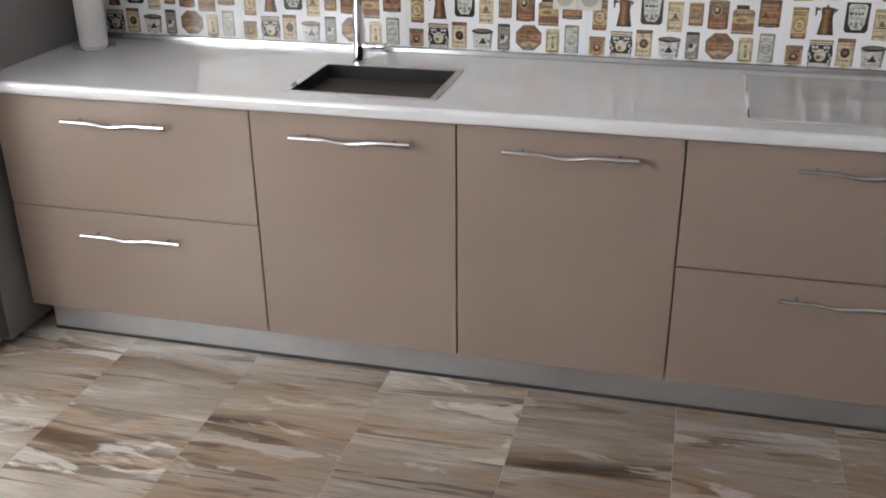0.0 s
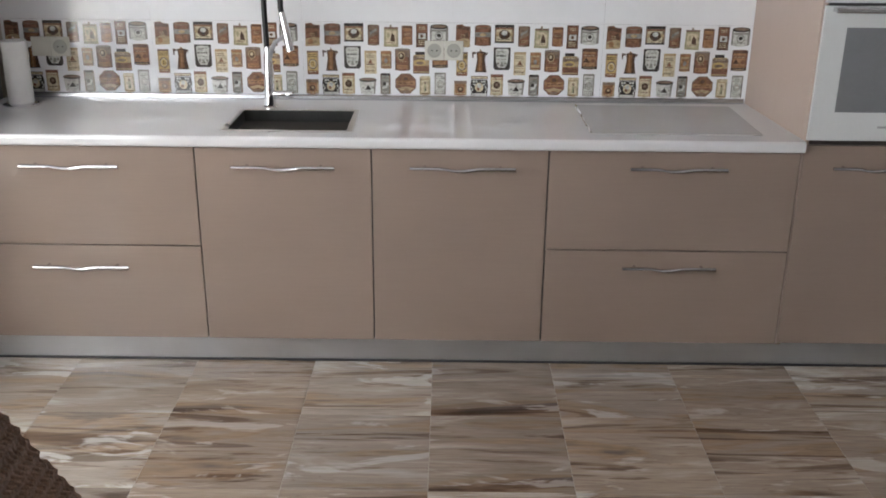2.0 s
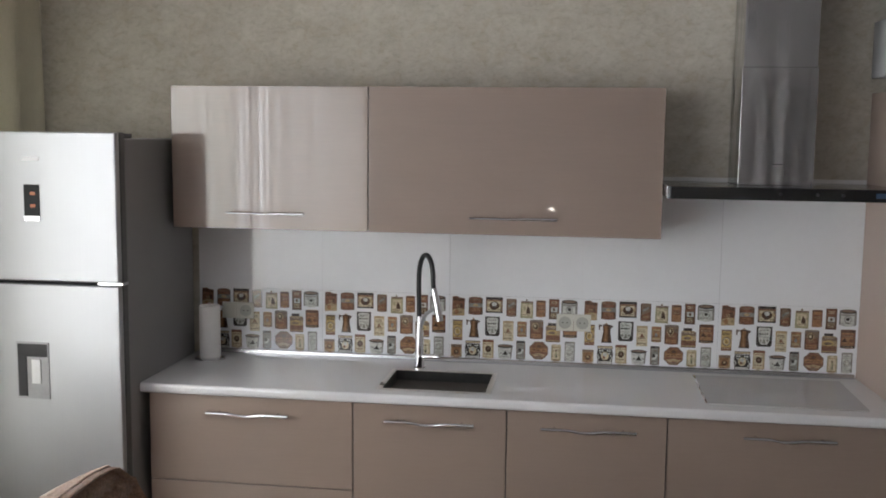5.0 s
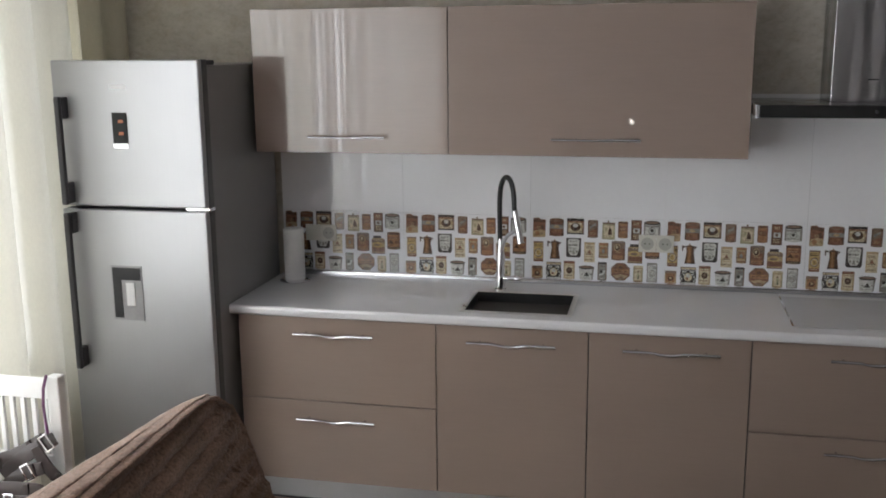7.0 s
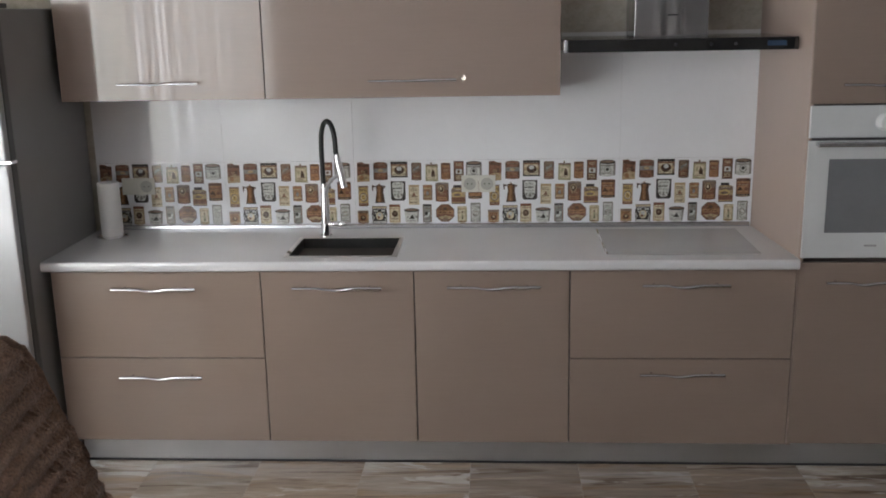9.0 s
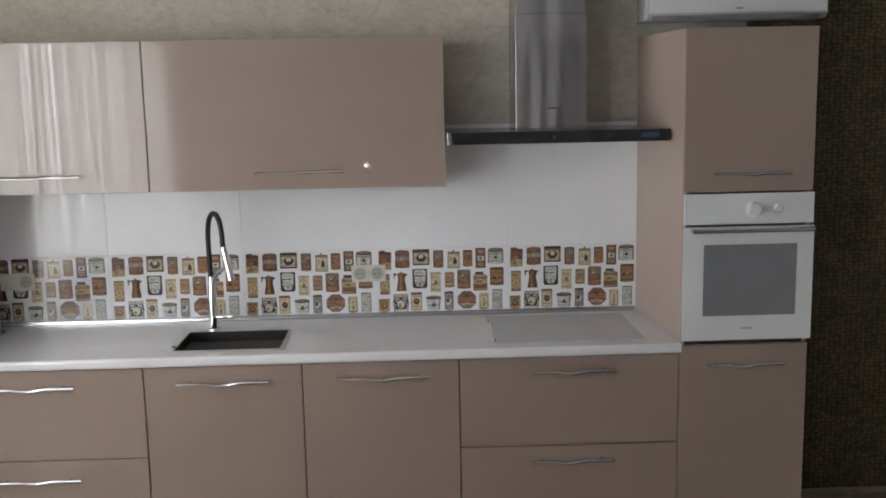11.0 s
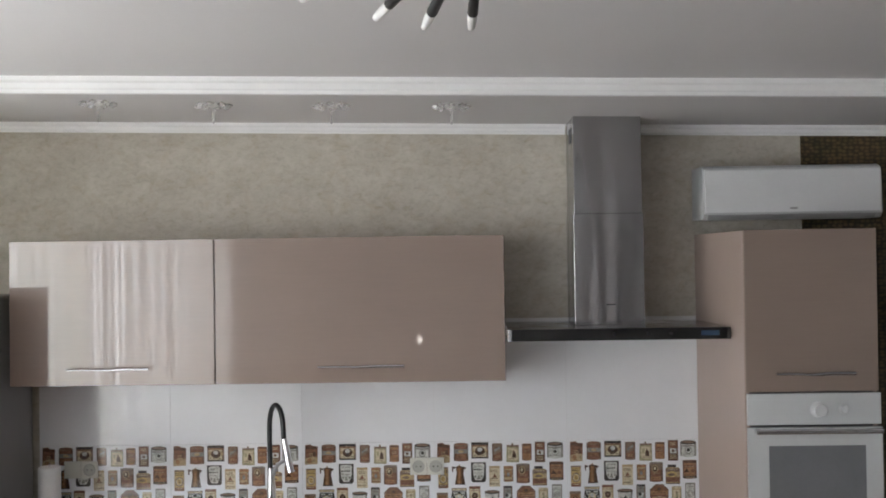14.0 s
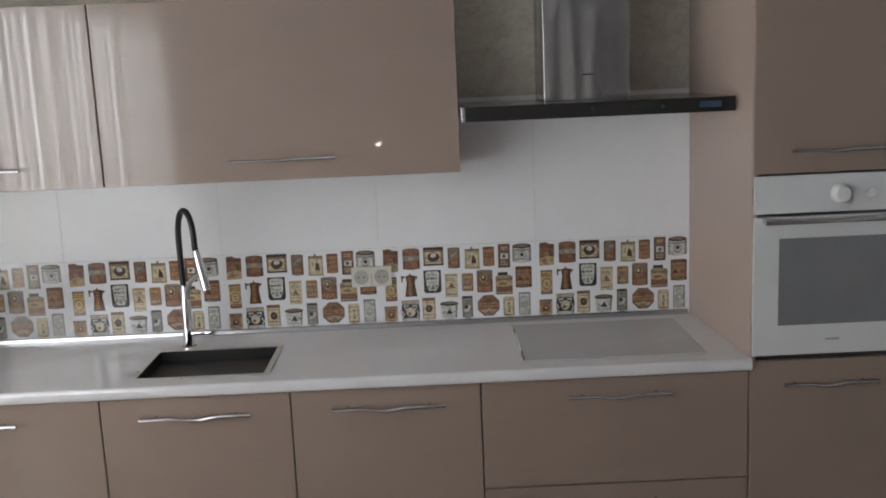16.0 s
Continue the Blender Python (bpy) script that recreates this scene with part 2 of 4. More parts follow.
def cloth(name, base, see, through_share, uneven, gathers=14.0):
    """A curtain: part of the light passes straight, part is scattered through."""
    m = bpy.data.materials.new(name)
    m.use_nodes = True
    t = m.node_tree
    t.nodes.clear()
    out = t.nodes.new("ShaderNodeOutputMaterial")
    n = noise_tex(m, coords(m, (140, 140, 60)), 1.0, 2)
    col = ramp(m, n, (0.3, tuple(c * 0.95 for c in base)), (0.7, base))
    dif, trl, tra = t.nodes.new("ShaderNodeBsdfDiffuse"), t.nodes.new("ShaderNodeBsdfTranslucent"), t.nodes.new("ShaderNodeBsdfTransparent")
    link(m, col, dif.inputs[0])
    link(m, col, trl.inputs[0])
    m1, m2 = t.nodes.new("ShaderNodeMixShader"), t.nodes.new("ShaderNodeMixShader")
    m1.inputs[0].default_value, m2.inputs[0].default_value = through_share, see
    gather = noise_tex(m, coords(m, (0.1, gathers, 0.05)), 1.0, 2, 0.5)
    rng = node(m, "ShaderNodeMapRange")
    for k, v in (("From Min", 0.49), ("From Max", 0.62), ("To Min", see * (1 - uneven)), ("To Max", min(0.9, see + uneven))):
        rng.inputs[k].default_value = v
    link(m, gather, rng.inputs[0])
    link(m, rng.outputs[0], m2.inputs[0])
    link(m, dif.outputs[0], m1.inputs[1])
    link(m, trl.outputs[0], m1.inputs[2])
    link(m, m1.outputs[0], m2.inputs[1])
    link(m, tra.outputs[0], m2.inputs[2])
    link(m, m2.outputs[0], out.inputs[0])
    return m


M["wallpaper"], M["brown_paper"], M["floor"] = wallpaper(), brown_paper(), floor_tile()
M["throw"] = knit("ribbed_brown_throw", (0.36, 0.225, 0.16))
M["sheer_near"] = cloth("dense_cream_sheer_curtain", (0.66, 0.65, 0.59), 0.10, 0.55, 0.45, 16.0)
M["sheer"] = cloth("cream_sheer_curtain", (0.64, 0.64, 0.62), 0.08, 0.55, 0.8, 9.0)
# slight see-through stripes stand in for light and shade on the folds
M["cream_drape"] = cloth("dense_cream_curtain", (0.72, 0.70, 0.62), 0.0, 0.15, 0.06, 11.0)
M["drape"] = cloth("olive_beige_drape", (0.70, 0.66, 0.53), 0.0, 0.30, 0.0)


def print_ink(name, base):
    m = material(name, base, 0.12)
    n = noise_tex(m, coords(m, (70, 70, 90), True), 1.0, 4, 0.65)
    colour(m, ramp(m, n, (0.28, tuple(c * 0.5 for c in base)), (0.50, base), (0.72, tuple(min(1, c * 1.25 + 0.02) for c in base))))
    principled(m).inputs["Coat Weight"].default_value = 1.0
    return m


INK = {k: print_ink("ink_" + k, c) for k, c in {
    "brown": (0.125, 0.07, 0.046), "rust": (0.215, 0.108, 0.068), "orange": (0.33, 0.18, 0.095), "tan": (0.42, 0.315, 0.19),
    "cream": (0.58, 0.50, 0.35), "yellow": (0.52, 0.37, 0.16), "grey": (0.25, 0.24, 0.22), "pale": (0.56, 0.56, 0.53),
    "dark": (0.05, 0.044, 0.04), "copper": (0.22, 0.115, 0.052), "bronze": (0.085, 0.048, 0.03), "olive": (0.36, 0.335, 0.215),
    "umber": (0.21, 0.15, 0.11)}.items()}


# ---- building helpers ----
ORIGIN = {}


def thing(name, at, label, category, group="", kind=""):
    e = new(name)
    e.empty_display_size = 0.1
    e.location = at
    ORIGIN[e] = Vector(at)
    return tagged(e, label, category, group, kind)


def part(name, bm, mat, parent=None, label="", smooth=False):
    """Links a bmesh, drawn in world metres, as one mesh object, under a thing or a part where one is given."""
    at = ORIGIN[parent] if parent else Vector((0, 0, 0))
    bmesh.ops.translate(bm, verts=bm.verts, vec=-at)
    me = bpy.data.meshes.new(name)
    bm.to_mesh(me)
    bm.free()
    for mt in (mat if isinstance(mat, (list, tuple)) else [mat]):
        me.materials.append(M[mt] if isinstance(mt, str) else mt)
    if smooth:
        me.polygons.foreach_set("use_smooth", [True] * len(me.polygons))
        me.set_sharp_from_angle(angle=radians(40))
    ob = new(name, me)
    if parent:
        ob.parent = parent
    ORIGIN[ob] = at
    if label:
        ob["label"] = label
    return ob


def structure(name, bm, mat, label, smooth=False):
    return tagged(part(name, bm, mat, None, label, smooth), label, name.split("_")[0], kind="structure")


def box(a, b, bev=0.0, seg=2, bm=None, slot=0):
    bm2 = bmesh.new()
    bmesh.ops.create_cube(bm2, size=1)
    for v in bm2.verts:
        v.co = [a[i] + (v.co[i] + 0.5) * (b[i] - a[i]) for i in range(3)]
    if bev:
        bmesh.ops.bevel(bm2, geom=bm2.edges[:], offset=bev, segments=seg, profile=0.5, affect="EDGES")
    for f in bm2.faces:
        f.material_index = slot
    return merge(bm, bm2)


def merge(bm, bm2):
    if bm is None:
        return bm2
    me = bpy.data.meshes.new("tmp")
    bm2.to_mesh(me)
    bm2.free()
    bm.from_mesh(me)
    bpy.data.meshes.remove(me)
    return bm


def cyl(p, q, r, r2=None, n=20, bm=None, slot=0, bev=0.0):
    p, q = Vector(p), Vector(q)
    bm2 = bmesh.new()
    bmesh.ops.create_cone(bm2, cap_ends=True, segments=n, radius1=r, radius2=r if r2 is None else r2, depth=(q - p).length)
    if bev:
        rims = [e for e in bm2.edges if len(e.link_faces) == 2 and any(len(f.verts) > 4 for f in e.link_faces)]
        bmesh.ops.bevel(bm2, geom=rims, offset=bev, segments=2, profile=0.5, affect="EDGES")
    m = Matrix.Translation((p + q) / 2) @ (q - p).to_track_quat("Z", "Y").to_matrix().to_4x4()
    bmesh.ops.transform(bm2, matrix=m, verts=bm2.verts)
    for f in bm2.faces:
        f.material_index = slot
    return merge(bm, bm2)


def tube(points, radius, n=12, bm=None, flat=1.0, slot=0):
    """A swept tube through points; radius a number or one per point; flat squeezes it in depth."""
    pts = [Vector(p) for p in points]
    rs = radius if isinstance(radius, (list, tuple)) else [radius] * len(pts)
    bm2 = bmesh.new()
    rings, side = [], None
    for i, p in enumerate(pts):
        d = (pts[min(i + 1, len(pts) - 1)] - pts[max(i - 1, 0)]).normalized()
        if side is None:
            side = d.orthogonal().normalized() if abs(d.y) > 0.9 else d.cross(Vector((0, 1, 0))).normalized()
        side = (side - d * side.dot(d)).normalized()
        up = d.cross(side)
        rings.append([bm2.verts.new(p + (side * math.cos(k * math.tau / n) + up * math.sin(k * math.tau / n) * flat) * rs[i]) for k in range(n)])
    for a, b in zip(rings, rings[1:]):
        for k in range(n):
            bm2.faces.new((a[k], a[(k + 1) % n], b[(k + 1) % n], b[k]))
    bm2.faces.new(rings[0][::-1])
    bm2.faces.new(rings[-1])
    bmesh.ops.recalc_face_normals(bm2, faces=bm2.faces)
    for f in bm2.faces:
        f.material_index = slot
    return merge(bm, bm2)


def extrude_x(profile, x0, x1):
    """A moulding: a closed outline in (y, z) drawn out along x."""
    bm = bmesh.new()
    a = [bm.verts.new((x0, y, z)) for y, z in profile]
    b = [bm.verts.new((x1, y, z)) for y, z in profile]
    n = len(profile)
    for k in range(n):
        bm.faces.new((a[k], a[(k + 1) % n], b[(k + 1) % n], b[k]))
    bm.faces.new(a[::-1])
    bm.faces.new(b)
    bmesh.ops.recalc_face_normals(bm, faces=bm.faces)
    return bm


def ring_frame(a, b, c, d, y0, y1):
    """A flat upright frame with one rectangular opening: outer corners a, b, inner corners c, d."""
    bm = bmesh.new()
    loops = []
    for y in (y0, y1):
        for p, q in ((a, b), (c, d)):
            loops.append([bm.verts.new((x, y, z)) for x, z in ((p[0], p[1]), (q[0], p[1]), (q[0], q[1]), (p[0], q[1]))])
    fo, fi, bo, bi = loops
    for k in range(4):
        n = (k + 1) % 4
        for p, q in ((fo, fi), (fi, bi), (bi, bo), (bo, fo)):
            bm.faces.new((p[k], p[n], q[n], q[k]))
    bmesh.ops.recalc_face_normals(bm, faces=bm.faces)
    return bm


def lathe(profile, centre, n=28, bm=None):
    """Turned about the vertical through centre: (radius, height) pairs."""
    bm2 = bmesh.new()
    rings = [[bm2.verts.new((centre[0] + r * math.cos(k * math.tau / n), centre[1] + r * math.sin(k * math.tau / n), centre[2] + z)) for k in range(n)]
             for r, z in profile]
    for a, b in zip(rings, rings[1:]):
        for k in range(n):
            bm2.faces.new((a[k], a[(k + 1) % n], b[(k + 1) % n], b[k]))
    bm2.faces.new(rings[0][::-1])
    bm2.faces.new(rings[-1])
    bmesh.ops.recalc_face_normals(bm2, faces=bm2.faces)
    return merge(bm, bm2)


# ---- the room ----
XL, XR, YB, ZC, ZS = -2.32, 4.2, -8.6, 2.617, 2.557      # side walls, back wall, ceiling, lowered strip
structure("floor", box((XL - 0.3, YB - 0.2, -0.12), (XR + 0.2, 0.2, -0.0008)), "grout", "beige grout bed under the stone floor tiles")
structure("wall_north", box((XL, 0.004, 0), (1.885, 0.2, ZC + 0.1)), "wallpaper", "beige-green mottled wallpaper on the kitchen wall")
structure("wall_north_brown", box((1.885, 0.0, 0), (XR, 0.2, ZC + 0.1)), "brown_paper", "dark brown relief wallpaper beside the tall cabinet")
structure("wall_east", box((XR, YB, 0), (XR + 0.2, 0.2, ZC + 0.1)), "plaster", "plain beige plastered side wall")
structure("wall_south", box((XL - 0.3, YB - 0.2, 0), (XR + 0.2, YB, ZC + 0.1)), "plaster", "plain beige plastered back wall")

sky_mat = material("bright_overcast_distance", (0.8, 0.85, 0.9), 1.0)
principled(sky_mat).inputs["Emission Color"].default_value = (0.93, 0.96, 1.0, 1)
principled(sky_mat).inputs["Emission Strength"].default_value = 5.5
structure("backdrop", box((-4.6, -14.0, -4.0), (-4.5, 4.0, 8.0)), sky_mat, "pale overcast daylight outside the windows")
# window wall: two long openings
bm = None
WIN = ((-3.4, -0.44), (-7.5, -3.6))
for y0, y1 in ((-0.44, 0.2), (-3.6, -3.4), (YB, -7.5)):
    bm = box((XL - 0.2, y0, 0), (XL, y1, ZC + 0.1), bm=bm)
for y0, y1 in WIN:
    bm = box((XL - 0.2, y0, 0), (XL, y1, 0.5), bm=bm)
    bm = box((XL - 0.2, y0, 2.4), (XL, y1, ZC + 0.1), bm=bm)
structure("wall_west", bm, "plaster", "plastered window wall with two wide openings")
for i, (y0, y1) in enumerate(WIN):
    w = thing("window_%d" % (i + 1), (XL - 0.15, (y0 + y1) / 2, 0.5), "white framed window behind sheer curtains", "window", kind="structure")
    n = 3 if i == 0 else 5
    for k in range(n):
        ya, yb = y0 + (y1 - y0) * k / n, y0 + (y1 - y0) * (k + 1) / n
        fr = None
        for a, b in (((ya, 0.5), (ya + 0.05, 2.4)), ((yb - 0.05, 0.5), (yb, 2.4)), ((ya + 0.05, 0.5), (yb - 0.05, 0.56)), ((ya + 0.05, 2.34), (yb - 0.05, 2.4))):
            fr = box((XL - 0.18, a[0], a[1]), (XL - 0.12, b[0], b[1]), 0.004, 1, fr)
        part("window_frame", fr, "white_plastic", w)


def fall(x):
    return 0.0005 - 0.0210 * x


def level(bm):
    """The plaster ceiling sinks a little towards the far side wall."""
    for v in bm.verts:
        v.co.z += fall(v.co.x)
    return bm


def cornice(name, x0, x1, y, z, h, d, label):
    prof = [(y, z), (y, z - h), (y - d * 0.18, z - h), (y - d * 0.22, z - h * 0.80), (y - d * 0.45, z - h * 0.72), (y - d * 0.55, z - h * 0.40),
            (y - d * 0.85, z - h * 0.28), (y - d * 0.9, z - h * 0.12), (y - d, z - h * 0.1), (y - d, z)]
    return structure(name, level(extrude_x(prof, x0, x1)), "cornice", label)


structure("ceiling", level(box((XL - 0.3, YB, ZC), (XR + 0.2, -0.765, ZC + 0.15))), "ceiling", "smooth white matt ceiling")
structure("ceiling_strip", level(box((XL - 0.3, -0.765, ZS), (XR + 0.2, 0.2, ZC + 0.15))), "ceiling", "lowered white ceiling strip above the kitchen units")
cornice("trim_wall_cornice", XL, 0.863, 0.0, ZS, 0.042, 0.035, "narrow white moulded cornice above the wallpaper")
cornice("trim_wall_cornice_right", 1.146, XR, 0.0, ZS, 0.042, 0.035, "narrow white moulded cornice above the wallpaper")
cornice("trim_ceiling_cornice", XL, XR, -0.767, ZC, 0.057, 0.032, "stepped white moulded cornice along the ceiling drop")

# curtains on the window wall
def curtain(name, y0, y1, mat, label, amp, wave, seed, x=-2.2):
    rnd = random.Random(seed)
    bm = bmesh.new()
    n = int(abs(y1 - y0) / 0.012)
    cols, ph = [], 0.0
    for i in range(n + 1):
        ph += rnd.uniform(0.6, 1.4) * math.tau * 0.012 / wave
        y = y0 + (y1 - y0) * i / n
        cols.append([bm.verts.new((x + amp * k * math.sin(ph) + 0.006 * math.sin(ph * 0.37 + k), y, z))
                     for z, k in ((0.03, 1.1), (0.9, 1.0), (1.8, 0.9), (2.35, 0.75), (2.53, 0.6))])
    for a, b in zip(cols, cols[1:]):
        for k in range(4):
            bm.faces.new((a[k], b[k], b[k + 1], a[k + 1]))
    t = thing(name, (x, (y0 + y1) / 2, 0.03), label, "curtain", "curtains on the window wall")
    part("cloth", bm, mat, t, smooth=True)
    rail = cyl((x, y0, 2.55), (x, y1, 2.55), 0.012)
    part("rail", rail, "white_plastic", t)
    return t


curtain("curtain", -0.012, -0.60, "drape", "olive-beige drape hanging in soft folds by the fridge", 0.035, 0.19, 3)
curtain("curtain", -0.565, -1.25, "cream_drape", "cream curtain hanging in soft folds, lit from behind", 0.062, 0.23, 11, -2.16)
curtain("curtain", -1.24, -3.0, "sheer_near", "cream sheer curtain glowing with daylight", 0.035, 0.17, 4, -2.15)
curtain("curtain", -3.01, -8.3, "sheer", "cream sheer curtain glowing with daylight", 0.030, 0.15, 5)


# ---- handles ----
def handle(parent, x0, x1, z, y, thick=0.0060, wave=1.0):
    """A chrome strip handle: straight ends, a dip in the middle and a half twist from an upward to an outward face."""
    n, m = 30, 10
    bm = bmesh.new()
    rings = []
    for i in range(n + 1):
        u = i / n
        dip = 1 / (1 + math.exp(-(u - 0.36) / 0.028)) * (1 - 0.78 / (1 + math.exp(-(u - 0.60) / 0.030)))
        turn = radians(62 - 52 / (1 + math.exp(-(u - 0.50) / 0.04)))
        c = Vector((x0 + (x1 - x0) * u, y - 0.030 + 0.007 * dip * wave, z + 0.002 - 0.010 * dip * wave))
        ring = []
        for k in range(m):
            a = k * math.tau / m
            p, q = math.cos(a) * thick * 1.12, math.sin(a) * thick * 0.62
            ring.append(bm.verts.new(c + Vector((0, p * math.sin(turn) - q * math.cos(turn), p * math.cos(turn) + q * math.sin(turn)))))
        rings.append(ring)
    for a, b in zip(rings, rings[1:]):
        for k in range(m):
            bm.faces.new((a[k], a[(k + 1) % m], b[(k + 1) % m], b[k]))
    bm.faces.new(rings[0][::-1])
    bm.faces.new(rings[-1])
    bmesh.ops.recalc_face_normals(bm, faces=bm.faces)
    for u in (0.14, 0.86):
        bm = cyl((x0 + (x1 - x0) * u, y, z + 0.001), (x0 + (x1 - x0) * u, y - 0.030, z + 0.001), 0.0045, n=10, bm=bm)
    h = part("handle", bm, "handle_chrome", parent, "wavy chrome strip handle", True)
    return h


# ---- base units ----
YF, ZB, ZT = -0.59, 0.112, 0.824
GAP = 0.0022


def base_unit(name, x0, x1, fronts, handles, label):
    t = thing(name, ((x0 + x1) / 2, -0.3, 0.1), label, "cabinet", "base units under the worktop")
    part("body", box((x0 + 0.001, YF + 0.021, ZB - 0.004), (x1 - 0.001, -0.03, 0.828)), "carcass", t, "dark carcass")
    for (z0, z1), (h0, h1, hz) in zip(fronts, handles):
        d = part("drawer" if len(fronts) > 1 else "door", box((x0 + GAP, YF, z0), (x1 - GAP, YF + 0.019, z1), 0.0015, 2), "front", t, "taupe satin-gloss front")
        handle(d, h0, h1, hz, YF)
    return t


two = ((0.468 + 0.002, ZT), (ZB, 0.468 - 0.002))
base_unit("drawer_unit", -1.442, -0.602, two, ((-1.192, -0.857, 0.760), (-1.192, -0.857, 0.393)), "taupe base unit with two wide drawers beside the fridge")
base_unit("sink_unit", -0.602, 0.0, ((ZB, ZT),), ((-0.473, -0.124, 0.762),), "taupe base unit with one door under the sink")
base_unit("door_unit", 0.0, 0.602, ((ZB, ZT),), ((0.131, 0.488, 0.764),), "taupe base unit with one full-height door")
base_unit("drawer_unit", 0.602, 1.4545, two, ((0.875, 1.204, 0.769), (0.874, 1.200, 0.409)), "taupe base unit with two wide drawers under the hob")

t = thing("plinth", (0.2, -0.53, 0), "brushed grey metal plinth strip under the base units", "plinth")
part("strip", box((-1.405, -0.54, 0.006), (1.895, -0.525, 0.108), 0.001, 1), "plinth", t)
part("seal", box((-1.405, -0.546, 0.0), (1.895, -0.5402, 0.008)), "dark_trim", t, "dark rubber seal")
part("end_cap", box((1.8955, -0.542, 0.004), (1.915, -0.50, 0.108), 0.002, 1), "alu", t)

# worktop with the sink cut-out
SX0, SX1, SY0, SY1 = -0.512, -0.078, -0.532, -0.205
t = thing("worktop", (0, -0.3, 0.83), "glossy white worktop with a rounded front edge", "worktop")
bm = extrude_x([(-0.55, 0.829), (-0.604, 0.829), (-0.611, 0.834), (-0.613, 0.842), (-0.613, 0.856), (-0.611, 0.863), (-0.605, 0.868), (-0.55, 0.868)], -1.468, 1.457)
part("front_edge", bm, "counter", t, "rounded white front edge")
bm = None
for a, b in (((-1.468, -0.55), (SX0, -0.002)), ((SX1, -0.55), (1.457, -0.002)), ((SX0, -0.55), (SX1, SY0)), ((SX0, SY1), (SX1, -0.002))):
    bm = box((a[0], a[1], 0.829), (b[0], b[1], 0.868), bm=bm)
part("slab", bm, "counter", t)
t = thing("upstand_strip", (0, -0.01, 0.868), "narrow brushed aluminium upstand between worktop and tiles", "trim strip")
part("strip", extrude_x([(-0.009, 0.8685), (-0.0225, 0.8685), (-0.0225, 0.874), (-0.0205, 0.885), (-0.018, 0.8875), (-0.009, 0.8885)], -1.455, 1.41), "alu", t)

# sink
t = thing("sink", (-0.3, -0.37, 0.868), "square dark steel sink set in the worktop", "sink")
bm = None
for a, b in (((SX0 - 0.008, SY0 - 0.008), (SX1 + 0.008, SY0 + 0.012)), ((SX0 - 0.008, SY1 - 0.012), (SX1 + 0.008, SY1 + 0.008)),
             ((SX0 - 0.008, SY0 + 0.012), (SX0 + 0.012, SY1 - 0.012)), ((SX1 - 0.012, SY0 + 0.012), (SX1 + 0.008, SY1 - 0.012))):
    bm = box((a[0], a[1], 0.8685), (b[0], b[1], 0.8705), bm=bm)
part("rim", bm, "rim", t, "thin bright steel rim")
bm = None
for a, b in (((SX0 + 0.003, SY0 + 0.003, 0.69), (SX0 + 0.012, SY1 - 0.003, 0.8684)), ((SX1 - 0.012, SY0 + 0.003, 0.69), (SX1 - 0.003, SY1 - 0.003, 0.8684)),
             ((SX0 + 0.012, SY0 + 0.003, 0.69), (SX1 - 0.012, SY0 + 0.012, 0.8684)), ((SX0 + 0.012, SY1 - 0.012, 0.69), (SX1 - 0.012, SY1 - 0.003, 0.8684)),
             ((SX0 + 0.012, SY0 + 0.012, 0.69), (SX1 - 0.012, SY1 - 0.012, 0.70))):
    bm = box(a, b, bm=bm)
part("bowl", bm, "sink", t, "deep dark brushed bowl")
part("drain", lathe([(0.045, 0.0), (0.045, 0.004), (0.038, 0.006), (0.03, 0.003), (0.012, 0.003)], (-0.295, -0.37, 0.70)), "chrome", t, "", True)

# tap
t = thing("kitchen_tap", (-0.409, -0.171, 0.868), "chrome pull-down tap with a black hose arch behind the sink", "tap")
part("body", lathe([(0.026, 0.0), (0.026, 0.008), (0.021, 0.012), (0.019, 0.05), (0.0175, 0.16), (0.0135, 0.19), (0.0125, 0.23)], (-0.409, -0.171, 0.868)), "chrome", t, "", True)
bm = cyl((-0.409, -0.171, 0.921), (-0.348, -0.178, 0.923), 0.0125, n=18, bev=0.001)
bm = cyl((-0.3475, -0.178, 0.923), (-0.320, -0.181, 0.924), 0.0118, n=18, bm=bm, bev=0.0015)
part("lever", bm, "chrome", t, "", True)
arch = [(-0.412, -0.171, 1.085), (-0.413, -0.171, 1.15), (-0.414, -0.171, 1.21)]
for i in range(25):
    a = math.pi * (1 - i / 24)
    arch.append((-0.377 + 0.037 * math.cos(a), -0.213 - 0.042 * math.cos(a), 1.245 + 0.120 * math.sin(a) ** 0.8))
arch.append((-0.336, -0.257, 1.228))
part("hose", tube(arch, 0.0105, 14), "black", t, "matt black flexible hose", True)
e = Vector(arch[-1])
f = Vector((-0.308, -0.272, 1.098))
part("spray_head", tube([e + (e - f) * 0.05, e, e.lerp(f, 0.1), e.lerp(f, 0.7), f], [0.010, 0.0125, 0.0135, 0.015, 0.0155], 16), "chrome", t, "", True)
part("holder_arm", tube([(-0.405, -0.172, 1.04), (-0.393, -0.19, 1.085), (-0.372, -0.225, 1.12), e.lerp(f, 0.55)[:]], [0.008, 0.0085, 0.008, 0.007], 12), "grey_plastic", t, "grey support arm", True)

# hob
t = thing("hob", (1.03, -0.31, 0.868), "pale glass hob with a bright metal edge in the worktop", "hob")
part("glass", box((0.752, -0.532, 0.8684), (1.335, -0.085, 0.8735), 0.0015, 2), "hob", t)
part("edge", box((0.744, -0.534, 0.8684), (0.7515, -0.083, 0.8745), 0.001, 1), "chrome", t, "bright metal edge")

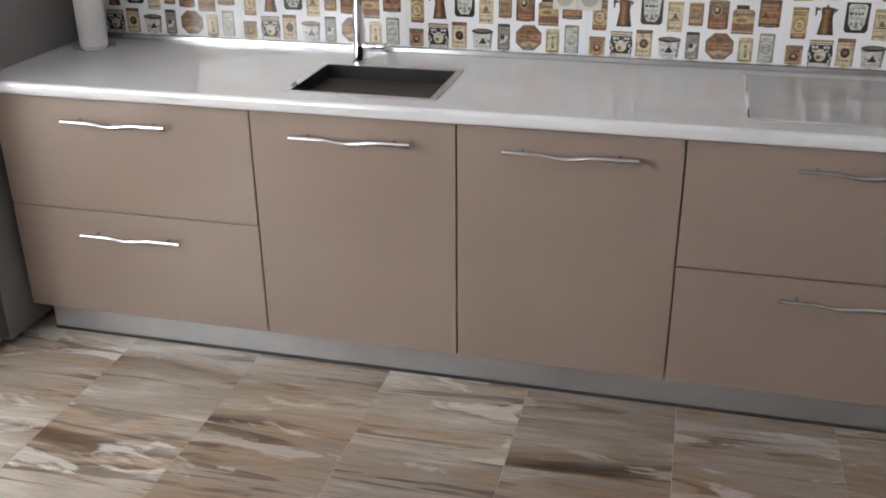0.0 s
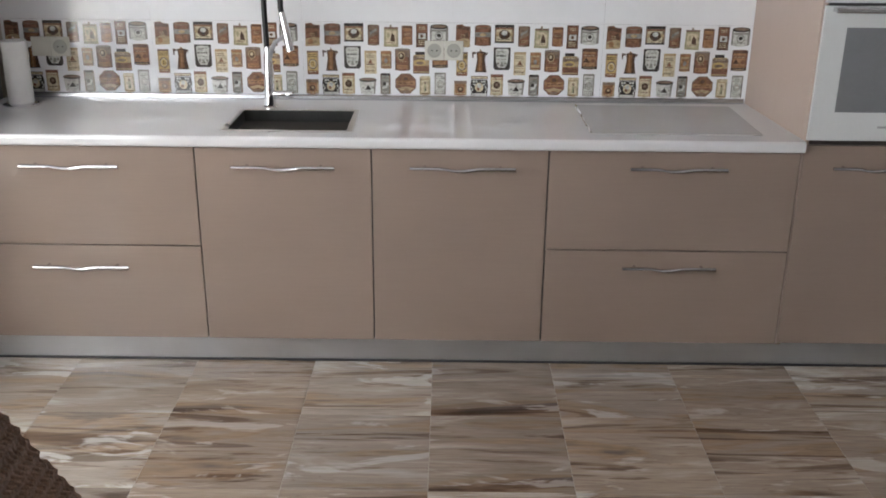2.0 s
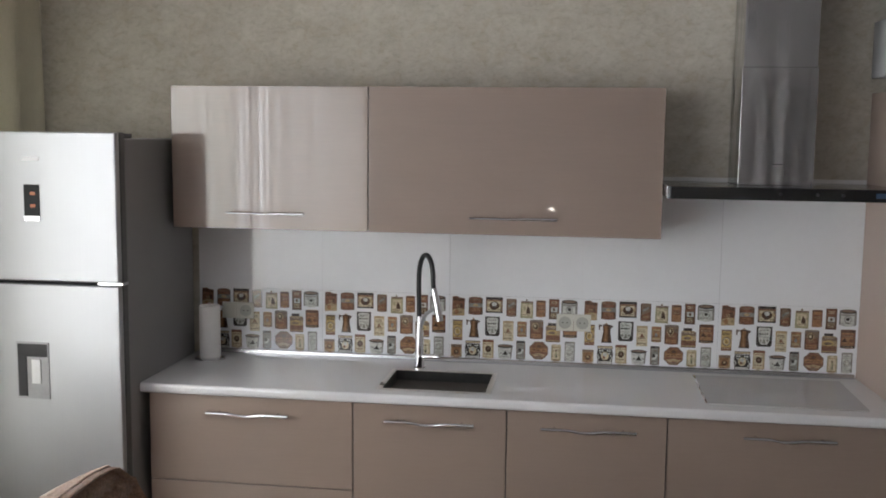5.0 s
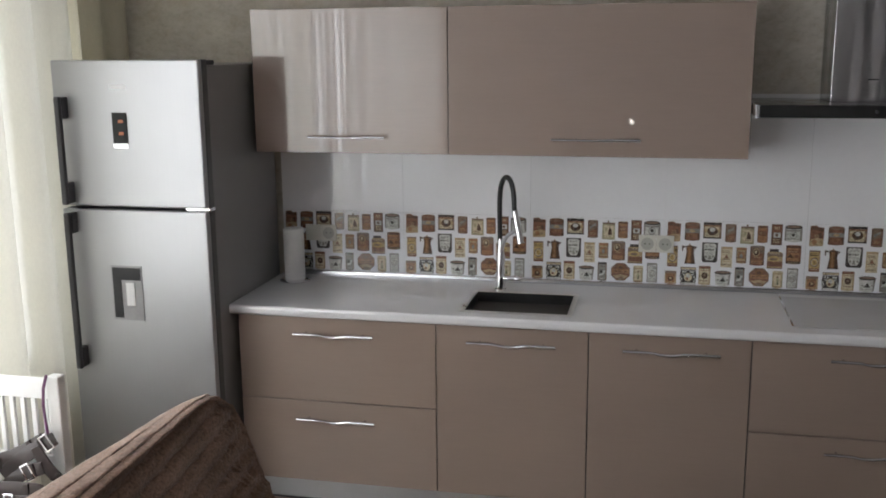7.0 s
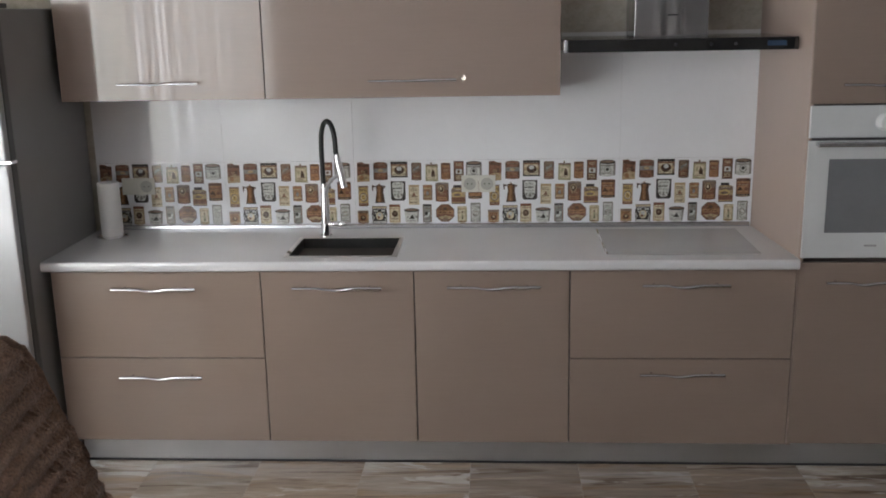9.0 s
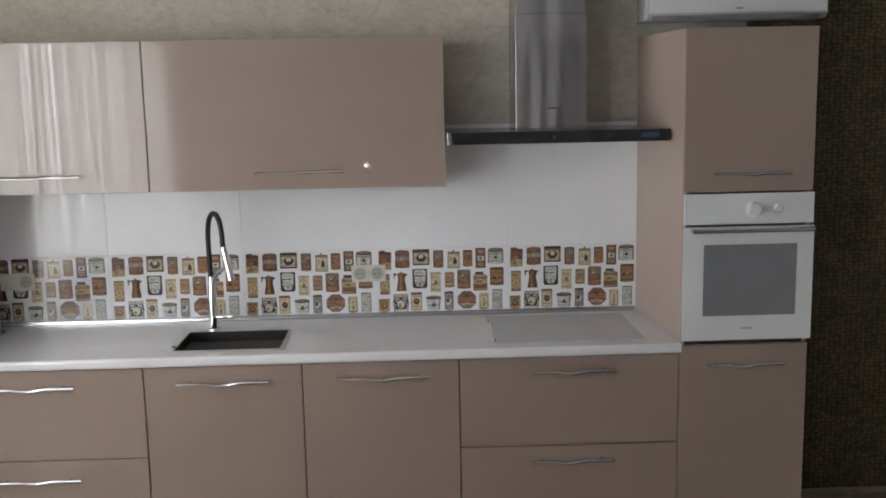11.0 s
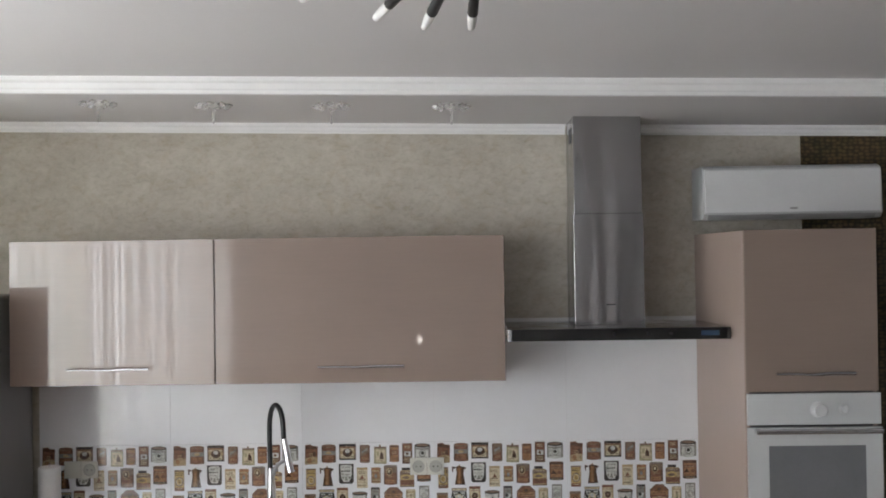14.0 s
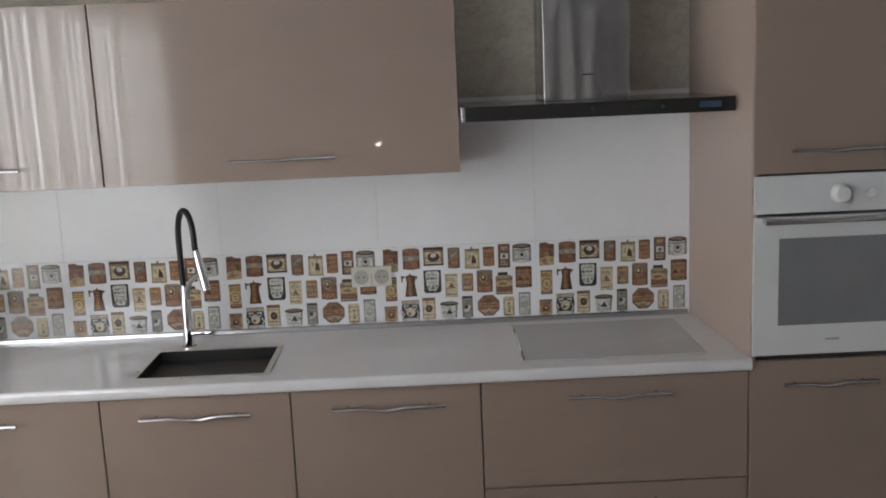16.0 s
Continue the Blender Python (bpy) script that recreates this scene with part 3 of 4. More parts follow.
# paper towel on its stand
t = thing("paper_towel_stand", (-1.352, -0.155, 0.868), "white paper towel roll upright on a chrome stand", "paper towel")
part("base", lathe([(0.068, 0), (0.068, 0.004), (0.06, 0.008), (0.01, 0.009)], (-1.352, -0.155, 0.868)), "chrome", t, "", True)
part("rod", cyl((-1.352, -0.155, 0.876), (-1.352, -0.155, 1.122), 0.004, n=10), "chrome", t)
part("roll", lathe([(0.018, 0.0), (0.0445, 0.0), (0.046, 0.004), (0.046, 0.226), (0.0445, 0.23), (0.018, 0.23)], (-1.352, -0.155, 0.878), 36), "paper", t, "white paper roll", True)

# ---- wall units ----
def wall_unit(x0, x1, h0, h1, label):
    t = thing("wall_unit", ((x0 + x1) / 2, -0.15, 1.47), label, "cabinet", "wall units over the worktop")
    part("body", box((x0 + 0.001, -0.30, 1.472), (x1 - 0.001, -0.002, 2.054)), "panel", t, "beige carcass")
    d = part("door", box((x0 + GAP, -0.322, 1.468), (x1 - GAP, -0.302, 2.057), 0.0015, 2), "front_upper", t, "high-gloss taupe flap door")
    handle(d, h0, h1, 1.534, -0.322, 0.0052, 0.15)
    return t


wall_unit(-1.442, -0.602, -1.195, -0.865, "high-gloss taupe wall unit beside the fridge")
wall_unit(-0.602, 0.576, -0.181, 0.167, "wide high-gloss taupe wall unit with a flap door")

# ---- tall unit with the oven ----
TX0, TX1 = 1.458, 1.955
t = thing("tall_cabinet", (1.7, -0.3, 0.1), "tall taupe cabinet housing the white oven", "cabinet")
bm = bmesh.new()
prof = [(TX0 - 0.002, YF + 0.004), (TX0 + 0.016, YF + 0.004), (TX0 + 0.016, -0.003), (TX0 - 0.04, -0.003)]
lo = [bm.verts.new((x, y, 0.108)) for x, y in prof]
hi = [bm.verts.new((x, y, 2.052)) for x, y in prof]
for k in range(4):
    bm.faces.new((lo[k], lo[(k + 1) % 4], hi[(k + 1) % 4], hi[k]))
bm.faces.new(lo[::-1])
bm.faces.new(hi)
bmesh.ops.recalc_face_normals(bm, faces=bm.faces)
part("side_panel", bm, "panel", t, "pale beige side panel")
part("side_panel", box((TX1 - 0.014, YF + 0.021, 0.108), (TX1, -0.003, 2.052)), "panel", t)
part("top_panel", box((TX0 + 0.017, YF + 0.021, 2.036), (TX1 - 0.015, -0.003, 2.052)), "panel", t)
part("back_panel", box((TX0 + 0.017, -0.02, 0.108), (TX1 - 0.015, -0.004, 2.035)), "carcass", t)
part("shelf", box((TX0 + 0.017, YF + 0.022, 0.846), (TX1 - 0.015, -0.021, 0.864)), "carcass", t)
part("shelf", box((TX0 + 0.017, YF + 0.022, 1.442), (TX1 - 0.015, -0.021, 1.456)), "carcass", t)
d = part("door", box((TX0 + GAP, YF, ZB + 0.004), (TX1, YF + 0.019, 0.852), 0.0015), "front", t, "taupe lower door")
handle(d, 1.556, 1.858, 0.778, YF)
d = part("door", box((TX0 + GAP, YF, 1.446), (TX1, YF + 0.019, 2.054), 0.0015), "front", t, "taupe upper door")
handle(d, 1.566, 1.859, 1.514, YF, 0.006, 0.4)

t = thing("built_in_oven", (1.71, -0.3, 0.868), "white glass built-in oven with a dark window", "oven")
part("body", box((TX0 + 0.019, YF + 0.022, 0.866), (TX1 - 0.017, -0.06, 1.440)), "dark_trim", t)
pn = part("control_panel", box((TX0 + 0.004, YF - 0.004, 1.322), (TX1 + 0.006, YF + 0.02, 1.440), 0.003), "white_enamel", t)
kb = lathe([(0.031, 0.0), (0.031, 0.004), (0.027, 0.006), (0.025, 0.026), (0.022, 0.029)], (0, 0, 0))
bmesh.ops.transform(kb, matrix=pose(1.727, YF - 0.004, 1.379, 90, 0, 0), verts=kb.verts)
part("knob", kb, "white_plastic", pn, "white rotary knob", True)
kb = lathe([(0.018, 0.0), (0.018, 0.003), (0.0145, 0.005), (0.0135, 0.012)], (0, 0, 0))
bmesh.ops.transform(kb, matrix=pose(1.820, YF - 0.004, 1.380, 90, 0, 0), verts=kb.verts)
part("button", kb, "white_plastic", pn, "white push button", True)
dr = ring_frame((TX0 + 0.004, 0.872), (TX1 + 0.008, 1.313), (1.540, 0.968), (1.900, 1.245), YF - 0.006, YF + 0.018)
dr = part("door", dr, "white_enamel", t, "white glass oven door")
part("window", box((1.540, YF - 0.0055, 0.968), (1.900, YF + 0.006, 1.245)), "oven_glass", dr, "dark grey oven window")
bm = box((1.484, YF - 0.050, 1.294), (1.952, YF - 0.034, 1.312), 0.004, 2)
for x in (1.495, 1.94):
    bm = box((x - 0.008, YF - 0.036, 1.296), (x + 0.008, YF - 0.006, 1.310), bm=bm)
part("handle", bm, "alu", dr, "brushed metal handle bar")
part("nameplate", box((1.69, YF - 0.0068, 0.915), (1.735, YF - 0.006, 0.922)), "grey_plastic", dr, "small grey nameplate")

# ---- cooker hood ----
t = thing("cooker_hood", (1.01, -0.2, 1.64), "stainless chimney hood with a black glass front bar", "cooker hood")
HX0, HX1 = 0.578, 1.440
part("canopy", box((HX0, -0.455, 1.638), (HX1, -0.004, 1.684), 0.002), "steel", t)
g = part("front_bar", box((HX0 + 0.012, -0.474, 1.637), (HX1, -0.456, 1.684), 0.002), "black_glass", t, "black glass front with controls")
part("end_trim", box((HX0, -0.474, 1.637), (HX0 + 0.0115, -0.456, 1.684), 0.001), "alu", t)
part("display", box((1.325, -0.4752, 1.652), (1.395, -0.4741, 1.671)), "led", g, "small blue display")
for x in (0.99, 1.12, 1.21):
    part("button", cyl((x, -0.474, 1.661), (x, -0.4765, 1.661), 0.006, n=14), "dark_trim", g)
part("lower_duct", box((0.863, -0.272, 1.6845), (1.147, -0.004, 2.138), 0.0012), "steel", t, "lower stainless duct cover")
up = part("upper_duct", box((0.867, -0.268, 2.1385), (1.143, -0.004, 2.556), 0.0012), "steel", t, "upper stainless duct cover")
for k in range(5):
    part("vent_slot", box((0.8655, -0.20 + 0.018 * k, 2.44), (0.8668, -0.19 + 0.018 * k, 2.50)), "dark_trim", up)
part("nameplate", box((0.99, -0.2735, 1.765), (1.03, -0.2722, 1.769)), "dark_trim", t, "small dark nameplate")

# ---- air conditioner ----
t = thing("air_conditioner", (1.775, -0.1, 2.1), "white wall-mounted air conditioner above the tall cabinet", "air conditioner")
prof = [(-0.004, 2.112), (-0.004, 2.334), (-0.160, 2.334), (-0.188, 2.322), (-0.196, 2.304), (-0.203, 2.137), (-0.203, 2.132), (-0.178, 2.110)]
bm = extrude_x(prof, 1.410, 2.149)
bmesh.ops.bevel(bm, geom=[e for e in bm.edges if abs(e.verts[0].co.x - e.verts[1].co.x) < 1e-4], offset=0.003, segments=2, profile=0.5, affect="EDGES")
part("housing", bm, "grey_white", t, "off-white housing", True)
bm = extrude_x([(-0.2035, 2.1375), (-0.2115, 2.1375), (-0.2085, 2.312), (-0.1985, 2.322), (-0.1935, 2.314), (-0.1965, 2.302)], 1.416, 2.140)
bmesh.ops.bevel(bm, geom=[e for e in bm.edges if abs(e.verts[0].co.x - e.verts[1].co.x) < 1e-4], offset=0.002, segments=2, profile=0.5, affect="EDGES")
part("front_panel", bm, "white_plastic", t, "smooth white front panel")
part("louvre", extrude_x([(-0.2005, 2.1285), (-0.2035, 2.1265), (-0.1825, 2.1085), (-0.1795, 2.1105)], 1.43, 2.12), "grey_plastic", t, "grey air outlet flap")
part("badge", box((1.765, -0.2128, 2.148), (1.795, -0.2118, 2.156)), "grey_plastic", t)

# ---- fridge ----
FX0, FX1, FY = -2.092, -1.466, -0.768
t = thing("fridge_freezer", (-1.78, -0.38, 0), "tall stainless two-door fridge with dark grey sides", "fridge")
part("body", box((FX0 + 0.004, -0.690, 0.03), (FX1 - 0.004, -0.04, 1.848), 0.006), "fridge_side", t, "dark grey body")
def fridge_door(z0, z1, hz0, hz1):
    d = part("door", box((FX0, -0.735, z0), (FX1, -0.697, z1), 0.004), "door_edge", t, "door with a brushed steel face")
    part("face", box((FX0, FY, z0), (FX1 - 0.002, -0.7352, z1), 0.007, 3), "fridge", d, "brushed stainless face")
    hx = FX0 + 0.052
    bm = box((hx - 0.012, FY - 0.062, hz0), (hx + 0.012, FY - 0.040, hz1), 0.006, 2)
    for z in (hz0 + 0.045, hz1 - 0.045):
        bm = box((hx - 0.0125, FY - 0.041, z - 0.042), (hx + 0.0125, FY + 0.001, z + 0.042), 0.005, 2, bm)
    part("handle", bm, "dark_trim", d, "dark grey bar handle")
    return d
up = fridge_door(1.302, 1.872, 1.312, 1.735)
lo = fridge_door(0.055, 1.288, 0.635, 1.280)
part("hinge", box((FX1 - 0.10, -0.745, 1.289), (FX1 + 0.004, -0.70, 1.301), 0.002), "chrome", t, "bright hinge plate")
part("top_hinge", box((FX1 - 0.12, -0.72, 1.849), (FX1 - 0.005, -0.62, 1.868), 0.004), "dark_trim", t)
for x in (FX0 + 0.06, FX1 - 0.06):
    part("foot", cyl((x, -0.64, 0.010), (x, -0.64, 0.042), 0.022), "dark_trim", t)
    part("foot", cyl((x, -0.12, 0.010), (x, -0.12, 0.042), 0.022), "dark_trim", t)
t.location.z -= 0.010
pn = part("display", box((-1.842, FY - 0.003, 1.535), (-1.778, FY - 0.0005, 1.672), 0.001), "display_black", up, "black touch display")
for k, z in enumerate((1.585, 1.632)):
    part("light", box((-1.815, FY - 0.0042, z), (-1.795, FY - 0.0031, z + 0.012)), "led_red", pn)
part("badge", box((-1.842, FY - 0.004, 1.533), (-1.778, FY - 0.0032, 1.552)), "alu", pn)
part("badge", box((-1.845, FY - 0.002, 1.762), (-1.775, FY - 0.0003, 1.778)), "white_plastic", up, "small pale badge")
ds = part("dispenser", box((-1.897, FY - 0.004, 0.838), (-1.762, FY - 0.0003, 1.062), 0.001), "grey_plastic", lo, "water dispenser drawn as flat plates, dark at top and left")
# no recess is cut: flat dark plates along the top and left side
part("recess_top", box((-1.890, FY - 0.006, 1.005), (-1.768, FY - 0.0042, 1.055)), "dull_dark", ds)
part("recess_side", box((-1.890, FY - 0.006, 0.848), (-1.853, FY - 0.0042, 1.0049)), "dull_dark", ds)
part("paddle", box((-1.832, FY - 0.010, 0.90), (-1.795, FY - 0.0042, 0.995), 0.002), "white_plastic", ds)

# ---- sockets ----
def socket(x0, z0, n, label, rocker=-1):
    w = 0.0745
    t = thing("wall_socket", (x0 + w * n / 2, -0.01, z0), label, "socket", "sockets in the backsplash")
    for k in range(n):
        a = x0 + w * k
        p = part("plate", box((a + 0.0006, -0.020, z0), (a + w - 0.0006, -0.0125, z0 + 0.074), 0.002), "socket", t)
        if k == rocker:
            part("rocker", box((a + 0.012, -0.0235, z0 + 0.012), (a + w - 0.012, -0.0201, z0 + 0.062), 0.0015), "socket", p, "flat light switch rocker")
            continue
        bm = lathe([(0.027, 0.0), (0.027, 0.0025), (0.0235, 0.003), (0.0225, 0.0008)], (0, 0, 0), 24)
        bmesh.ops.transform(bm, matrix=pose(a + w / 2, -0.0201, z0 + 0.037, 90, 0, 0), verts=bm.verts)
        q = part("insert", bm, "socket_in", p, "round insert, shade of its recess in the colour", True)
        for s in (-0.0095, 0.0095):
            part("hole", cyl((a + w / 2 + s, -0.0206, z0 + 0.037), (a + w / 2 + s, -0.0212, z0 + 0.037), 0.0032, n=10), "dark_trim", q)
    return t


socket(0.166, 1.027, 2, "pale ivory double socket on the patterned tiles")
socket(-1.345, 1.028, 2, "pale ivory light switch and socket beside the paper towel", 0)

# ---- ceiling spots ----
def spot(x, y, first=None):
    if first:
        return copy_thing(first, pose(x, y, ZS + fall(x)))
    t = thing("ceiling_spot", (x, y, ZS), "clear crystal ceiling spotlight with a hanging drop, switched off", "spotlight", "spots in the ceiling strip")
    part("ring", lathe([(0.036, 0), (0.036, -0.003), (0.032, -0.005), (0.028, -0.002)], (x, y, ZS)), "ceiling", t, "", True)
    for k in range(8):
        a = k * math.tau / 8
        c = Vector((x + 0.058 * math.cos(a), y + 0.058 * math.sin(a), ZS - 0.011))
        bm = lathe([(0.001, -0.010), (0.014, -0.003), (0.017, 0.0), (0.014, 0.004), (0.001, 0.010)], c, 6)
        part("petal", bm, "crystal", t, "faceted clear crystal")
    part("bulb", lathe([(0.024, -0.002), (0.024, -0.010), (0.014, -0.015), (0.004, -0.016)], (x, y, ZS), 16), "frosted", t, "", True)
    part("drop", lathe([(0.001, -0.017), (0.002, -0.024), (0.005, -0.048), (0.006, -0.060), (0.004, -0.072), (0.001, -0.079)], (x, y, ZS), 8), "crystal", t, "hanging crystal drop")
    return t


ZS = ZS + fall(-0.966)
first = spot(-0.966, -0.60)
ZS = ZS - fall(-0.966)
for x in (-0.535, -0.085, 0.372):
    spot(x, -0.57, first)

# ---- chandelier over the middle of the room ----
CX, CY, CZ = 0.437, -2.75, 2.509
t = thing("chandelier", (CX, CY, ZC), "black many-armed chandelier with frosted tips under the ceiling", "chandelier")
part("rose", lathe([(0.06, 0), (0.06, -0.02), (0.02, -0.03)], (CX, CY, ZC)), "black", t, "", True)
part("stem", cyl((CX, CY, ZC - 0.02), (CX, CY, CZ), 0.012), "black", t)
hub = bmesh.new()
bmesh.ops.create_icosphere(hub, subdivisions=2, radius=0.045, matrix=Matrix.Translation((CX, CY, CZ)))
part("hub", hub, "black", t, "", True)
for k, deg in enumerate((91, 100.5, 110.5, 126, 148, 170, 193, 215, 238, 262, 285, 308, 330, 352)):
    a = radians(deg)
    d = Vector((math.cos(a), math.sin(a), (-0.06, -0.06, -0.036, 0.0)[k] if k < 4 else 0.10 * (k % 3 - 0.6))).normalized()
    c = Vector((CX, CY, CZ))
    arm = part("arm", tube([c + d * 0.03, c + d * 0.30, c + d * 0.52], [0.009, 0.009, 0.012], 10), "black", t, "", True)
    part("lamp", tube([c + d * 0.52, c + d * 0.56, c + d * 0.625], [0.011, 0.011, 0.008], 10), "frosted", arm, "frosted glass tip", True)

# added glowing ball on the unseen back wall: makes the dot mirrored in the doors
t = thing("wall_lamp", (-0.10, YB + 0.05, 0.98), "added glowing ball on the unseen back wall, stand-in for the mirrored dot", "lamp")
part("base", lathe([(0.05, -0.05), (0.05, 0.05)], (-0.10, YB + 0.05, 0.98)), "white_plastic", t, "", True)
b = bmesh.new()
bmesh.ops.create_icosphere(b, subdivisions=2, radius=0.02, matrix=Matrix.Translation((-0.10, YB + 0.13, 0.98)))
part("bulb", b, "bulb", t, "added glowing ball", True)

# ---- armchair with a ribbed throw ----
def armchair():
    t = thing("armchair", (-1.1, -2.9, 0), "armchair covered with a ribbed dark brown knitted throw", "armchair")
    out = [(-3.6, 0.02), (-3.6, 1.0), (-3.45, 1.13), (-2.9, 1.176), (-2.51, 1.191), (-2.43, 1.183), (-2.362, 1.132), (-2.265, 1.0), (-2.205, 0.90), (-2.13, 0.75), (-2.0, 0.54), (-1.87, 0.38), (-1.74, 0.2), (-1.66, 0.02)]
    bm = bmesh.new()
    NZ, NY = 340, 130
    def top(y):
        for (ya, za), (yb, zb) in zip(out[1:], out[2:]):
            if ya <= y <= yb:
                return za + (zb - za) * (y - ya) / (yb - ya) if yb > ya else max(za, zb)
        return 0.02
    def sag(y):
        return 0.004 + 0.03 * min(1.0, max(0.0, (y + 3.0) / 0.5))
    grid = []
    for i in range(NY + 1):
        y = -3.6 + 1.94 * i / NY
        h = top(y)
        row = []
        for j in range(NZ + 1):
            v = j / NZ                       # over the back: outer face, ridge, inner face
            if v < 0.44:
                z, x = h * v / 0.44, -0.65
                x -= 0.012 * (z / 0.9) ** 4
            elif v < 0.56:
                a = (v - 0.44) / 0.12 * math.pi
                z, x = h + 0.024 * math.sin(a) - sag(y) * (1 - math.cos(a)), -0.662 - 0.066 * (1 - math.cos(a))
            else:
                z = max(0.005, h - 2 * sag(y)) * (1 - (v - 0.56) / 0.44)
                x = -0.794 - 0.04 * (1 - z / 0.9)
            if v < 0.44:
                rib = 0.019 * abs(math.sin((1.182 + 0.12 * (y + 2.5) - z) * math.pi / 0.052)) ** 0.6
            else:
                rib = 0.013 * abs(math.sin((v - 0.44) * 2.2 * math.pi / 0.052)) ** 0.6
            wob = 0.006 * noise.noise(Vector((y * 7, z * 7, x * 7))) + 0.0035 * noise.noise(Vector((y * 55, z * 70, x * 70)))
            row.append(bm.verts.new((x + rib + wob, y, z + wob + rib * 0.4)))
        grid.append(row)
    for a, b in zip(grid, grid[1:]):
        for k in range(NZ):
            bm.faces.new((a[k], b[k], b[k + 1], a[k + 1]))
    bm.faces.new(grid[0])
    bm.faces.new(grid[-1][::-1])
    bmesh.ops.recalc_face_normals(bm, faces=bm.faces)
    part("backrest", bm, "throw", t, "ribbed knitted throw over the back", True)
    part("seat", box((-1.5, -3.5, 0.06), (-0.87, -2.4, 0.42), 0.05, 4), "throw", t, "", True)
    part("armrest", box((-1.5, -3.6, 0.04), (-0.88, -3.47, 0.60), 0.04, 4), "throw", t, "", True)
    for x in (-1.42, -0.95):
        for y in (-3.4, -2.5):
            part("leg", cyl((x, y, 0), (x, y, 0.065), 0.02), "dark_trim", t)
    return t


armchair()

# ---- white chair with a bag of belts ----
def chair():
    cx0, cx1, y, zt = -2.14, -1.705, -1.44, 0.818
    t = thing("dining_chair", ((cx0 + cx1) / 2, y + 0.2, 0), "white painted wooden chair with a slatted back", "chair")
    part("back_post", box((cx1 - 0.045, y - 0.02, 0), (cx1, y + 0.025, zt + 0.01), 0.006), "white_wood", t)
    part("back_post", box((cx0, y - 0.02, 0), (cx0 + 0.045, y + 0.025, zt + 0.01), 0.006), "white_wood", t)
    part("top_rail", box((cx0 + 0.046, y - 0.012, zt - 0.075), (cx1 - 0.046, y + 0.016, zt - 0.004), 0.006), "white_wood", t)
    part("lower_rail", box((cx0 + 0.046, y - 0.010, 0.50), (cx1 - 0.046, y + 0.014, 0.54), 0.004), "white_wood", t)
    n = 8
    for k in range(n):
        x = cx0 + 0.07 + (cx1 - cx0 - 0.14) * k / (n - 1)
        part("slat", box((x - 0.009, y - 0.005, 0.5405), (x + 0.009, y + 0.009, zt - 0.0755), 0.002, 1), "white_wood", t)
    part("seat", box((cx0, y - 0.44, 0.375), (cx1, y - 0.021, 0.410), 0.01), "white_wood", t)
    for x in (cx0 + 0.022, cx1 - 0.022):
        part("leg", box((x - 0.02, y - 0.43, 0), (x + 0.02, y - 0.39, 0.3745), 0.004), "white_wood", t)
    return t


chair()
t = thing("leather_belt_bundle", (-1.80, -1.50, 0.465), "dark brown leather straps with silver buckles on a white chair", "bag straps")


def strap(points, width, bow):
    """A flat leather band seen on its broad side, with folded-over ends."""
    pts = [Vector(p) for p in points]
    bm = bmesh.new()
    rings = []
    for i, p in enumerate(pts):
        d = (pts[min(i + 1, len(pts) - 1)] - pts[max(i - 1, 0)]).normalized()
        side = d.cross(Vector((0, 1, 0))).normalized()
        u = i / (len(pts) - 1)
        p = p + Vector((0, -bow * math.sin(math.pi * u), 0))
        w, th = width * (0.5 if 0 < i < len(pts) - 1 else 0.46), 0.0035
        tilt = Vector((0, 0.004 * math.sin(3 * u), 0))
        rings.append([bm.verts.new(p + side * a * w + Vector((0, b * th, 0)) + tilt * a) for a, b in ((-1, -0.4), (-0.9, -1), (0.9, -1), (1, -0.4), (1, 0.4), (0.9, 1), (-0.9, 1), (-1, 0.4))])
    for a, b in zip(rings, rings[1:]):
        for k in range(8):
            bm.faces.new((a[k], a[(k + 1) % 8], b[(k + 1) % 8], b[k]))
    bm.faces.new(rings[0])
    bm.faces.new(rings[-1][::-1])
    bmesh.ops.recalc_face_normals(bm, faces=bm.faces)
    return bm


